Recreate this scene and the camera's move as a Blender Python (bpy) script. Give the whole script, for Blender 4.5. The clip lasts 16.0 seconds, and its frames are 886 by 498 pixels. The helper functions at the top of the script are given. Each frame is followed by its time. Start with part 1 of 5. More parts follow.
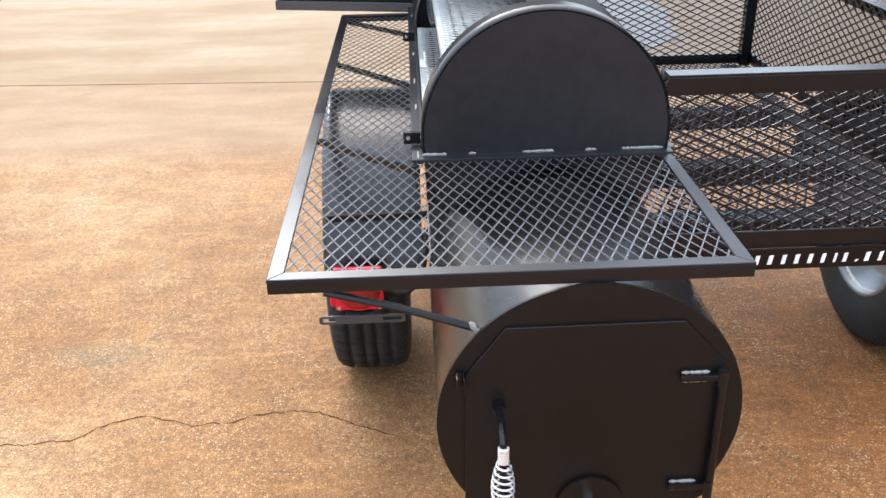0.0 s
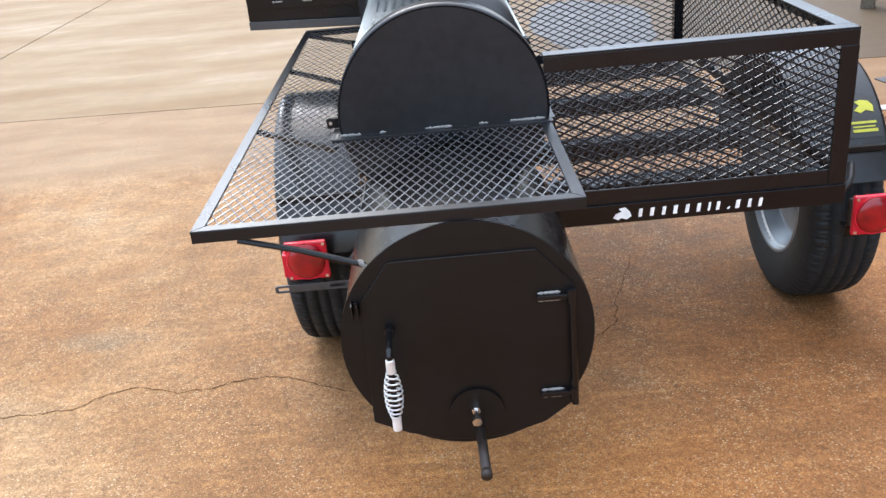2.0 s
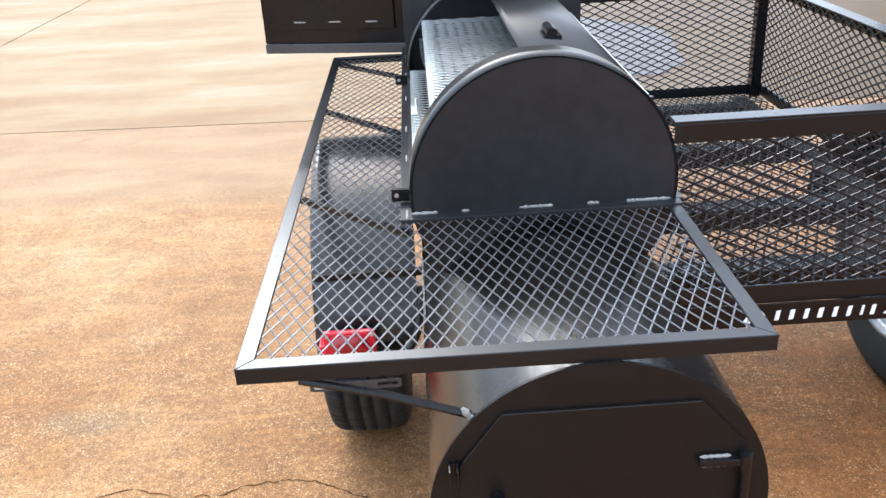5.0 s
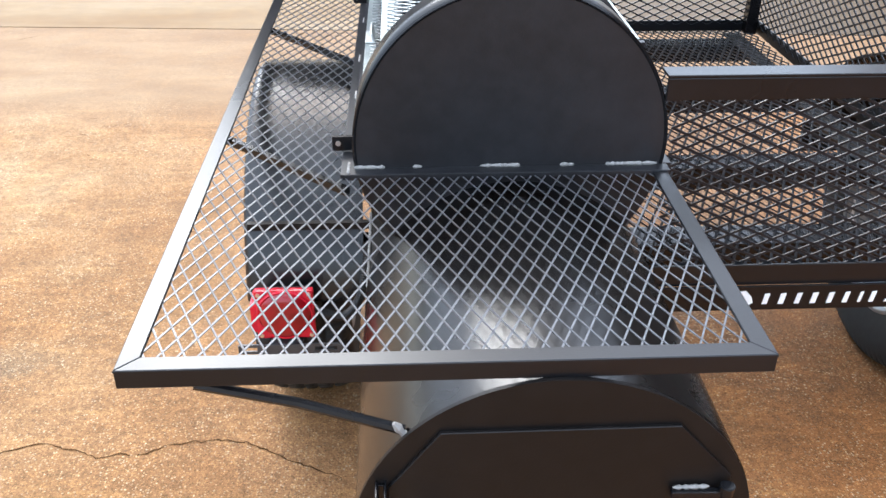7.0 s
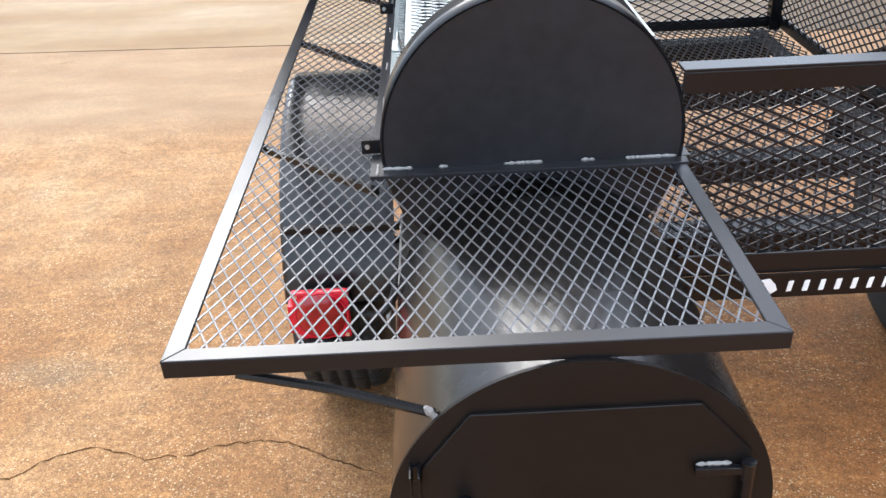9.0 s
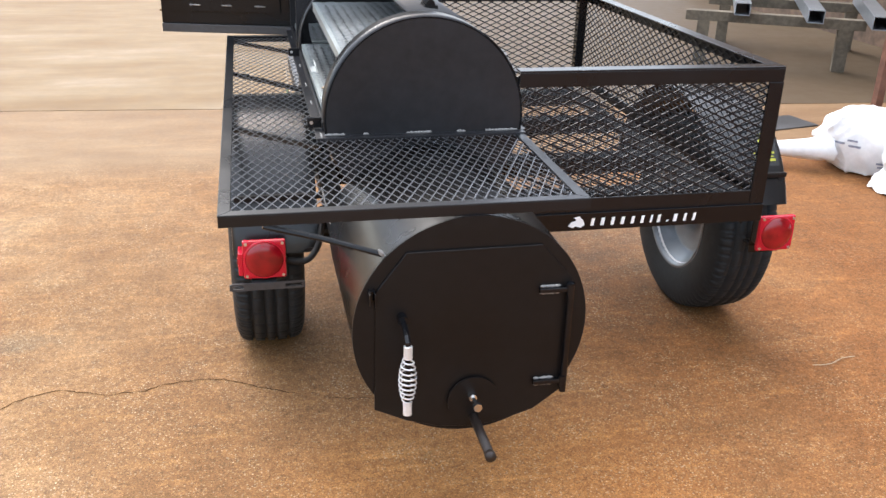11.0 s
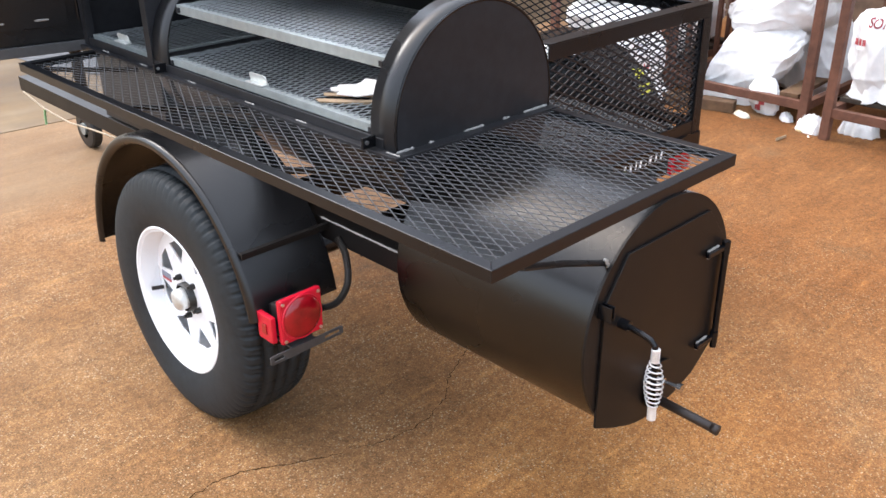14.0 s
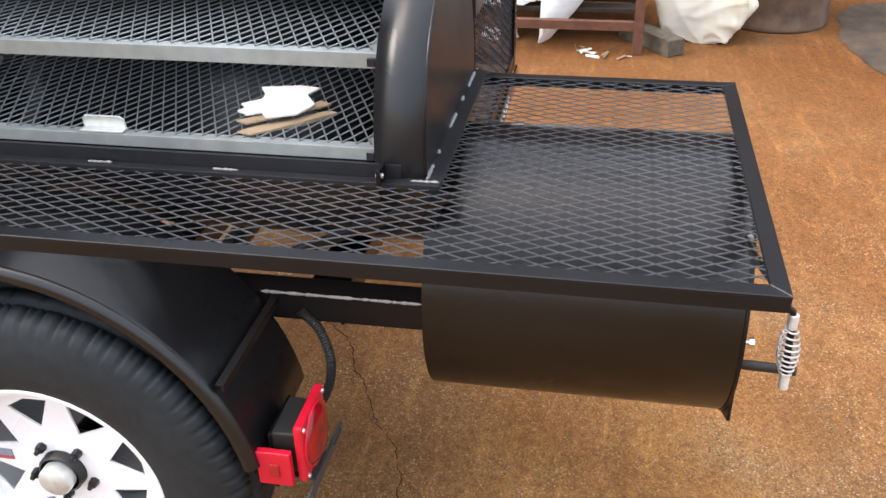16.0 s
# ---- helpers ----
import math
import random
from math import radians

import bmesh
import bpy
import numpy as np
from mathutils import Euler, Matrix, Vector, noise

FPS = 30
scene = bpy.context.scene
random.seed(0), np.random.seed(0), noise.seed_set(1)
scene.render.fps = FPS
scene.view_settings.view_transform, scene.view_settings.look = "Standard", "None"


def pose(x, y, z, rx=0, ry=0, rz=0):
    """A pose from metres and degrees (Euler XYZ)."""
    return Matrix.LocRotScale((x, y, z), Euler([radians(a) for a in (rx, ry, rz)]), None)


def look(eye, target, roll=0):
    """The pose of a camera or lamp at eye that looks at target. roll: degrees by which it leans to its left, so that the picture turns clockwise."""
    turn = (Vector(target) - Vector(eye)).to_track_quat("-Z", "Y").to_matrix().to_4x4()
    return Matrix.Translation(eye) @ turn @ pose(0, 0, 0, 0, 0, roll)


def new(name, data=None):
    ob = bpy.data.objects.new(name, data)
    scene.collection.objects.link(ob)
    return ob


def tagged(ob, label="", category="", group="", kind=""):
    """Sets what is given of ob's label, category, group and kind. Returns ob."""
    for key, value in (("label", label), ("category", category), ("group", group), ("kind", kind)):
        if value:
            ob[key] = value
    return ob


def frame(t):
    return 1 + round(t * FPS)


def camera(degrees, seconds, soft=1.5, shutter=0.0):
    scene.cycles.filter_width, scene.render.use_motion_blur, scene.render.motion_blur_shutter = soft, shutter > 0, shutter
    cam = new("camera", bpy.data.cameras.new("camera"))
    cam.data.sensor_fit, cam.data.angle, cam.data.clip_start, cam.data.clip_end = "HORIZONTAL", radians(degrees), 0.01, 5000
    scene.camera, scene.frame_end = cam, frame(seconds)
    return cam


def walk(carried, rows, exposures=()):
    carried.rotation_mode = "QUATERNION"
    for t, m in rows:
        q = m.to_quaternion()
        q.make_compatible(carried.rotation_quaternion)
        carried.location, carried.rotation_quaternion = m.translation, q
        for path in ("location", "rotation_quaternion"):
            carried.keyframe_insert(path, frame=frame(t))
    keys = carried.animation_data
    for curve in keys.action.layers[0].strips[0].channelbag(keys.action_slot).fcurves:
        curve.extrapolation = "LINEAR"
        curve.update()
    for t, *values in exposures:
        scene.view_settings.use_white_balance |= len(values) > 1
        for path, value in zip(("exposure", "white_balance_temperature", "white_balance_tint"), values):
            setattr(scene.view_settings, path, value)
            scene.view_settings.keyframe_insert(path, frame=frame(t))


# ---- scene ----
cam = camera(52.7, 16.0)
PATH = [
    (0, (0.234, -1.211, 1.494), (0.29, 0.579, 0.604), -1.3),
    (0.2, (0.261, -1.301, 1.500), (0.293, 0.485, 0.645), -0.9),
    (0.5, (0.326, -1.421, 1.5), (0.333, 0.398, 0.669), -1.3),
    (0.7, (0.383, -1.481, 1.493), (0.379, 0.325, 0.681), -2.1),
    (1, (0.444, -1.547, 1.502), (0.446, 0.276, 0.678), -3.5),
    (1.2, (0.460, -1.557, 1.497), (0.476, 0.247, 0.682), -4.3),
    (1.5, (0.484, -1.563, 1.497), (0.502, 0.261, 0.677), -5.1),
    (1.7, (0.496, -1.567, 1.498), (0.501, 0.238, 0.682), -5.3),
    (2, (0.503, -1.569, 1.494), (0.474, 0.246, 0.653), -5.5),
    (2.2, (0.500, -1.557, 1.488), (0.457, 0.225, 0.627), -5.4),
    (2.5, (0.501, -1.545, 1.474), (0.441, 0.222, 0.539), -4.9),
    (2.7, (0.488, -1.522, 1.471), (0.421, 0.196, 0.488), -4.2),
    (3, (0.466, -1.516, 1.466), (0.387, 0.195, 0.432), -2.5),
    (3.2, (0.442, -1.496, 1.461), (0.361, 0.190, 0.425), -1.3),
    (3.5, (0.384, -1.44, 1.459), (0.318, 0.279, 0.44), -0.4),
    (3.7, (0.334, -1.389, 1.477), (0.291, 0.337, 0.507), -0.6),
    (4, (0.264, -1.331, 1.505), (0.254, 0.464, 0.622), -1.6),
    (4.2, (0.232, -1.283, 1.507), (0.232, 0.518, 0.684), -2.3),
    (6.3, (0.380, -0.825, 1.488), (0.446, 0.932, 0.579), -4.2),
    (6.5, (0.364, -0.815, 1.49), (0.493, 0.942, 0.544), -2.7),
    (6.7, (0.344, -0.792, 1.481), (0.491, 0.930, 0.513), -1.2),
    (7, (0.329, -0.807, 1.474), (0.415, 0.915, 0.46), 0.3),
    (7.2, (0.316, -0.796, 1.468), (0.336, 0.902, 0.451), 0.6),
    (7.5, (0.317, -0.81, 1.476), (0.22, 0.905, 0.451), -0.2),
    (7.7, (0.318, -0.818, 1.482), (0.177, 0.878, 0.470), -0.9),
    (8, (0.319, -0.792, 1.471), (0.175, 0.924, 0.454), -1.2),
    (8.2, (0.318, -0.766, 1.468), (0.216, 0.930, 0.451), -1.2),
    (8.5, (0.345, -0.782, 1.47), (0.282, 0.929, 0.437), -1.8),
    (8.7, (0.356, -0.802, 1.468), (0.313, 0.898, 0.454), -2.3),
    (9, (0.342, -0.867, 1.48), (0.346, 0.87, 0.489), -2.7),
    (9.2, (0.317, -0.930, 1.489), (0.391, 0.807, 0.542), -2.1),
    (9.5, (0.247, -1.026, 1.473), (0.464, 0.75, 0.579), -0.6),
    (9.7, (0.196, -1.118, 1.477), (0.479, 0.642, 0.616), 0.3),
    (11.8, (-0.092, -1.761, 1.480), (0.369, 0.003, 0.708), 1.4),
    (12, (-0.174, -1.75, 1.489), (0.346, 0.008, 0.69), 0.8),
    (12.2, (-0.246, -1.702, 1.489), (0.324, 0.008, 0.669), 0.2),
    (12.5, (-0.347, -1.565, 1.469), (0.309, 0.117, 0.608), -0.2),
    (12.8, (-0.441, -1.388, 1.487), (0.297, 0.233, 0.622), -0.1),
    (13, (-0.515, -1.314, 1.495), (0.31, 0.287, 0.626), 0.5),
    (13.2, (-0.598, -1.219, 1.487), (0.328, 0.329, 0.623), 1.2),
    (13.5, (-0.749, -1.111, 1.492), (0.312, 0.357, 0.644), 0.8),
    (13.7, (-0.841, -1.023, 1.504), (0.297, 0.363, 0.666), 0.4),
    (14, (-0.928, -0.857, 1.498), (0.318, 0.442, 0.628), -0.7),
    (14.2, (-0.942, -0.720, 1.496), (0.331, 0.513, 0.614), -1.6),
    (14.5, (-0.963, -0.509, 1.502), (0.397, 0.644, 0.597), -2.1),
    (14.7, (-0.979, -0.392, 1.516), (0.432, 0.645, 0.593), -1.5),
    (15, (-1.021, -0.239, 1.487), (0.515, 0.627, 0.542), -0.4),
    (15.2, (-1.058, -0.125, 1.484), (0.537, 0.623, 0.538), -0.3),
    (15.5, (-1.071, 0.029, 1.501), (0.575, 0.611, 0.524), -0.7),
    (15.7, (-1.060, 0.116, 1.487), (0.593, 0.586, 0.503), -0.9),
    (16, (-0.976, 0.245, 1.471), (0.711, 0.579, 0.45), -1.5),
]
EXPOSURES = [(0.0, 1.56, 6500, 10), (0.5, 1.45, 6450, 10), (1.0, 1.4, 6400, 10), (1.5, 1.32, 6300, 10), (2.5, 1.4, 6400, 11), (3.0, 1.4, 6700, 12), (4.0, 1.55, 6500, 11), (6.5, 1.68, 6300, 9), (7.5, 1.50, 6400, 10), (8.0, 1.42, 6450, 10), (8.5, 1.48, 6500, 10), (9.5, 1.50, 6600, 11), (12.0, 1.26, 6850, 12), (13.5, 1.34, 6800, 12), (14.5, 1.30, 6800, 13), (16.0, 1.22, 7050, 13)]
walk(cam, [(t, look(eye, target, roll)) for t, eye, target, roll in PATH], EXPOSURES)

# ---------------------------------------------------------------- world and light
world = bpy.data.worlds.new("sky")
scene.world = world
world.use_nodes = True
wn, wl = world.node_tree.nodes, world.node_tree.links
sky = wn.new("ShaderNodeTexSky")
sky.sky_type, sky.sun_disc = "NISHITA", False
sky.sun_elevation, sky.sun_rotation = radians(64), radians(-13)
sky.air_density, sky.dust_density, sky.ozone_density = 1.0, 3.0, 1.0
# thin even cloud, a little brighter overhead, over the clear-sky colours
ray = wn.new("ShaderNodeTexCoord")
up = wn.new("ShaderNodeSeparateXYZ")
wl.new(ray.outputs["Generated"], up.inputs[0])
lift = wn.new("ShaderNodeMapRange")
lift.inputs["From Min"].default_value, lift.inputs["From Max"].default_value = 0.0, 1.0
lift.inputs["To Min"].default_value, lift.inputs["To Max"].default_value = 1.3, 5.2
wl.new(up.outputs["Z"], lift.inputs["Value"])
cloud = wn.new("ShaderNodeMix")
cloud.data_type, cloud.blend_type = "RGBA", "MULTIPLY"
cloud.inputs[0].default_value = 1.0
cloud.inputs[6].default_value = (0.86, 0.95, 1.04, 1)
wl.new(lift.outputs[0], cloud.inputs[7])
veil = wn.new("ShaderNodeMix")
veil.data_type = "RGBA"
veil.inputs[0].default_value = 0.6
wl.new(sky.outputs["Color"], veil.inputs[6])
wl.new(cloud.outputs[2], veil.inputs[7])
wn["Background"].inputs["Strength"].default_value = 0.32
wl.new(veil.outputs[2], wn["Background"].inputs["Color"])

sun_data = bpy.data.lights.new("sun", "SUN")
sun_data.energy, sun_data.angle, sun_data.color = 0.9, radians(23), (1.0, 0.99, 0.97)
sun = new("sun", sun_data)
sun.matrix_world = look((-1.9, 7.75, 6.0), (0, 0, 0))

# ---------------------------------------------------------------- materials
def material(name, colour, rough=0.5, metal=0.0, vary=0.12, scale=30.0, bump=0.1, bump_scale=200.0, second=None, big=3.0, spec=0.5, coat=0.0):
    """Principled paint, metal or cloth with grain at two scales."""
    m = bpy.data.materials.new(name)
    m.use_nodes = True
    nt = m.node_tree
    n, l = nt.nodes, nt.links
    p = n["Principled BSDF"]
    tc = n.new("ShaderNodeTexCoord")
    info = n.new("ShaderNodeObjectInfo")
    na = n.new("ShaderNodeTexNoise"); na.inputs["Scale"].default_value = scale; na.inputs["Detail"].default_value = 6
    nb = n.new("ShaderNodeTexNoise"); nb.inputs["Scale"].default_value = big; nb.inputs["Detail"].default_value = 4
    l.new(tc.outputs["Object"], na.inputs["Vector"]); l.new(tc.outputs["Object"], nb.inputs["Vector"])
    mixf = n.new("ShaderNodeMath"); mixf.operation = "ADD"
    l.new(na.outputs["Fac"], mixf.inputs[0]); l.new(nb.outputs["Fac"], mixf.inputs[1])
    ramp = n.new("ShaderNodeMapRange")
    ramp.inputs["From Min"].default_value, ramp.inputs["From Max"].default_value = 0.7, 1.3
    ramp.inputs["To Min"].default_value, ramp.inputs["To Max"].default_value = 0.0, 1.0
    l.new(mixf.outputs[0], ramp.inputs["Value"])
    mix = n.new("ShaderNodeMix"); mix.data_type = "RGBA"
    lo = [max(0.0, c * (1 - vary)) for c in colour]
    hi = list(second) if second else [min(1.0, c * (1 + vary)) for c in colour]
    mix.inputs[6].default_value, mix.inputs[7].default_value = (*lo, 1), (*hi, 1)
    l.new(ramp.outputs[0], mix.inputs[0])
    l.new(mix.outputs[2], p.inputs["Base Color"])
    rr = n.new("ShaderNodeMapRange")
    rr.inputs["To Min"].default_value, rr.inputs["To Max"].default_value = max(0.03, rough - 0.07), min(1.0, rough + 0.09)
    rr.inputs["From Min"].default_value, rr.inputs["From Max"].default_value = 0.3, 0.7
    l.new(nb.outputs["Fac"], rr.inputs["Value"]); l.new(rr.outputs[0], p.inputs["Roughness"])
    p.inputs["Metallic"].default_value = metal
    p.inputs["Specular IOR Level"].default_value = spec
    p.inputs["Coat Weight"].default_value = coat
    if bump:
        nc = n.new("ShaderNodeTexNoise"); nc.inputs["Scale"].default_value = bump_scale; nc.inputs["Detail"].default_value = 3
        l.new(tc.outputs["Object"], nc.inputs["Vector"])
        b = n.new("ShaderNodeBump"); b.inputs["Strength"].default_value = bump; b.inputs["Distance"].default_value = 0.002
        l.new(nc.outputs["Fac"], b.inputs["Height"]); l.new(b.outputs[0], p.inputs["Normal"])
    return m


BLACK = material("black_paint", (0.0047, 0.0048, 0.0058), 0.23, 0, 0.25, 60, 0.05, 350, spec=0.32)
BLACK_FLAT = material("satin_black_steel", (0.0150, 0.0155, 0.0180), 0.4, 0, 0.3, 40, 0.1, 300, spec=0.32)
SHELL = material("barrel_paint", (0.0095, 0.0095, 0.0105), 0.33, 0, 0.25, 40, 0.08, 300, spec=0.5)
FIREBOX = material("firebox_paint", (0.0036, 0.0028, 0.0025), 0.24, 0, 0.25, 40, 0.06, 300, spec=0.5)
SOOTY = material("sooty_pipe", (0.030, 0.021, 0.017), 0.5, 0.2, 0.3, 60, 0.2, 300)
SHINY_BOLT = material("shiny_bolt", (0.74, 0.72, 0.70), 0.25, 1.0, 0.15, 80, 0.1, 300)
# dark boards, coloured darker still for the shade beneath the sacks
SHADED_WOOD = material("shaded_boards", (0.030, 0.020, 0.013), 0.85, 0, 0.3, 30, 0.4, 120)
FACE = material("flat_black_plate", (0.0065, 0.0054, 0.0052), 0.42, 0, 0.25, 40, 0.1, 300, spec=0.25)
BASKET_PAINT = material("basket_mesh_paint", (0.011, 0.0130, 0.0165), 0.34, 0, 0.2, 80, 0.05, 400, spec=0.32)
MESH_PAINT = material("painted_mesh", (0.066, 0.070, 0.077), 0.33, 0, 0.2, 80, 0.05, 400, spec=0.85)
TUBE = material("satin_tube_paint", (0.0042, 0.0047, 0.0062), 0.31, 0, 0.25, 60, 0.06, 350, spec=0.4)
STEEL = material("bare_steel", (0.33, 0.37, 0.37), 0.42, 0.55, 0.15, 40, 0.15, 300)
GRATE = material("grate_steel", (0.26, 0.285, 0.295), 0.4, 0.6, 0.2, 60, 0.1, 300)
TAB = material("dull_zinc", (0.66, 0.68, 0.66), 0.45, 0.6, 0.15, 80, 0.15, 300)
ZINC = material("zinc_plated", (0.8, 0.8, 0.79), 0.4, 0.6, 0.12, 80, 0.1, 300)
WELD = material("bright_weld", (0.25, 0.243, 0.232), 0.62, 0.2, 0.25, 200, 0.5, 500)
RUBBER = material("tyre_rubber", (0.016, 0.0205, 0.0235), 0.6, 0, 0.3, 50, 0.2, 250, spec=0.3)
WHITE_RIM = material("white_wheel_paint", (0.82, 0.83, 0.85), 0.3, 0, 0.04, 20, 0.03, 200)
GALV_RIM = material("galvanised_inside", (0.24, 0.27, 0.3), 0.34, 0.65, 0.12, 20, 0.05, 200)
RED_LENS = material("red_lens", (0.54, 0.009, 0.028), 0.2, 0, 0.1, 40, 0.0, 100, spec=0.4, coat=0.15)
RED_DOME = material("red_lens_dome", (0.27, 0.0035, 0.009), 0.14, 0, 0.55, 25, 0.0, 100, spec=0.45, coat=0.3)
RED_DARK = material("red_lens_ring", (0.33, 0.008, 0.012), 0.18, 0, 0.1, 40, 0.0, 100, coat=0.5)
SCREW = material("screw_metal", (0.7, 0.7, 0.7), 0.3, 1.0, 0.1, 60, 0.0)
DULL = material("dull_grey_steel", (0.06, 0.062, 0.066), 0.4, 0.3, 0.2, 60, 0.1, 200)
PLASTIC = material("black_plastic", (0.012, 0.012, 0.012), 0.45, 0, 0.2, 60, 0.1, 200)
WHITE_INK = material("white_lettering", (0.88, 0.88, 0.87), 0.5, 0, 0.03, 60, 0.0)
YELLOW_INK = material("yellow_lettering", (0.4000, 0.3900, 0.0300), 0.5, 0, 0.06, 60, 0.0)
RED_INK = material("red_print", (0.46, 0.075, 0.085), 0.7, 0, 0.25, 60, 0.0)
BLUE_INK = material("blue_print", (0.10, 0.13, 0.33), 0.7, 0, 0.25, 60, 0.0)
GREY_INK = material("grey_print", (0.25, 0.27, 0.33), 0.7, 0, 0.3, 60, 0.0)
SACK = material("woven_white_sack", (0.74, 0.755, 0.76), 0.6, 0, 0.08, 25, 0.35, 180, second=(0.84, 0.845, 0.845), big=5)
SACK_WARM = material("stained_sack", (0.64, 0.58, 0.42), 0.75, 0, 0.1, 8, 0.35, 180, second=(0.74, 0.73, 0.68), big=3)
RUST = material("red_oxide_steel", (0.115, 0.043, 0.024), 0.7, 0, 0.3, 25, 0.3, 120, second=(0.16, 0.066, 0.038), big=5)
RUSTY = material("rusty_brown_steel", (0.1040, 0.0650, 0.0423), 0.7, 0.1, 0.35, 14, 0.4, 90, second=(0.1755, 0.1105, 0.0715), big=4)
BROWN_WOOD = material("brown_timber", (0.11, 0.058, 0.028), 0.8, 0, 0.3, 30, 0.4, 120, second=(0.16, 0.09, 0.045), big=8)
TIMBER = material("weathered_timber", (0.0910, 0.0735, 0.0525), 0.85, 0, 0.3, 30, 0.5, 120, second=(0.1470, 0.1190, 0.0840), big=8)
CARD = material("cardboard", (0.3360, 0.2400, 0.1520), 0.85, 0, 0.12, 40, 0.2, 150)
CARD_WHITE = material("white_card", (0.8, 0.78, 0.74), 0.75, 0, 0.05, 40, 0.1, 150)
STRAW = material("dry_straw", (0.42, 0.31, 0.16), 0.7, 0, 0.2, 80, 0.2)
ROPE = material("pale_wire", (0.36, 0.29, 0.2), 0.6, 0, 0.2, 80, 0.2)
GREEN = material("green_tape", (0.22, 0.42, 0.2), 0.5, 0, 0.2, 60, 0.1)
CRACK = material("crack_dirt", (0.060, 0.031, 0.014), 0.95, 0, 0.3, 60, 0.3, spec=0.0)
JOINT = material("joint_dirt", (0.085, 0.052, 0.03), 0.95, 0, 0.3, 30, 0.3, spec=0.0)


def concrete():
    """Exposed-aggregate concrete stained orange by red soil, a trowelled band before the joint, a paler slab behind it."""
    m = bpy.data.materials.new("stained_concrete")
    m.use_nodes = True
    nt = m.node_tree
    n, l = nt.nodes, nt.links
    p = n["Principled BSDF"]
    geo = n.new("ShaderNodeNewGeometry")
    where = geo.outputs["Position"]
    pos = n.new("ShaderNodeSeparateXYZ")
    l.new(where, pos.inputs[0])

    def stretched(scale, turn=0.0):
        k = n.new("ShaderNodeMapping")
        k.inputs["Scale"].default_value, k.inputs["Rotation"].default_value = scale, (0, 0, radians(turn))
        l.new(where, k.inputs["Vector"])
        return k.outputs[0]

    def noise_tex(scale, detail=6, rough=0.6, vector=None):
        t = n.new("ShaderNodeTexNoise")
        t.inputs["Scale"].default_value, t.inputs["Detail"].default_value, t.inputs["Roughness"].default_value = scale, detail, rough
        l.new(vector or where, t.inputs["Vector"])
        return t.outputs["Fac"]

    def put(value, socket):
        if isinstance(value, (int, float)):
            socket.default_value = value
        elif isinstance(value, tuple):
            socket.default_value = (*value, 1)
        else:
            l.new(value, socket)

    def calc(op, a, b, c=0.0):
        k = n.new("ShaderNodeMath")
        k.operation = op
        for value, socket in zip((a, b, c), k.inputs):
            put(value, socket)
        return k.outputs[0]

    def ranged(value, lo, hi, to_lo=0.0, to_hi=1.0):
        k = n.new("ShaderNodeMapRange")
        put(value, k.inputs["Value"])
        for key, v in (("From Min", lo), ("From Max", hi), ("To Min", to_lo), ("To Max", to_hi)):
            k.inputs[key].default_value = v
        return k.outputs[0]

    def ramp(src, stops):
        r = n.new("ShaderNodeValToRGB")
        while len(r.color_ramp.elements) < len(stops):
            r.color_ramp.elements.new(0.5)
        for e, (at, c) in zip(r.color_ramp.elements, stops):
            e.position, e.color = at, (*c, 1)
        l.new(src, r.inputs["Fac"])
        return r.outputs[0]

    def mixed(fac, a, b, mode="MIX"):
        k = n.new("ShaderNodeMix")
        k.data_type, k.blend_type = "RGBA", mode
        put(fac, k.inputs[0]); put(a, k.inputs[6]); put(b, k.inputs[7])
        return k.outputs[2]

    def grey(v):
        return (v, v, v)

    stain = noise_tex(1.1, 6, 0.62)
    mott = noise_tex(8, 6, 0.65)
    fine = noise_tex(45, 4, 0.6)
    wob = calc("MULTIPLY_ADD", stain, 3.0, pos.outputs["X"])
    wob_y = calc("MULTIPLY_ADD", mott, 0.5, pos.outputs["Y"])
    along = calc("MULTIPLY_ADD", pos.outputs["X"], 0.065, pos.outputs["Y"])
    beyond = ranged(along, 4.10, 4.13)

    # cement matrix
    col = ramp(stain, [(0.32, (0.165, 0.079, 0.029)), (0.46, (0.204, 0.107, 0.044)), (0.56, (0.235, 0.134, 0.062)), (0.68, (0.285, 0.187, 0.102))])
    # redder soil towards the racks, with the ground growing darker that way
    red = ranged(wob, 0.9, 2.8)
    col = mixed(calc("MULTIPLY", red, 0.8), col, ramp(stain, [(0.35, (0.205, 0.079, 0.024)), (0.65, (0.262, 0.112, 0.037))]))
    col = mixed(1.0, col, ramp(ranged(pos.outputs["X"], 1.0, 3.4), [(0.0, grey(1.0)), (1.0, (0.74, 0.70, 0.66))]), "MULTIPLY")
    mr = ramp(mott, [(0.28, grey(0.78)), (0.5, grey(0.98)), (0.72, (1.2, 1.21, 1.22))])
    col = mixed(1.0, col, mr, "MULTIPLY")
    col = mixed(1.0, col, ramp(fine, [(0.3, (0.76, 0.74, 0.72)), (0.5, grey(1.0)), (0.7, (1.2, 1.2, 1.2))]), "MULTIPLY")
    # pale scoured streaks and dull grey blots
    brush = noise_tex(1.3, 5, 0.6, stretched((2.2, 20, 1), -62))
    col = mixed(0.9, col, ramp(brush, [(0.42, grey(0.94)), (0.56, grey(1.0)), (0.7, (1.3, 1.33, 1.25))]), "MULTIPLY")
    blot = noise_tex(2.3, 3, 0.5)
    col = mixed(ranged(blot, 0.6, 0.76, 0.0, 0.4), col, (0.135, 0.098, 0.056))

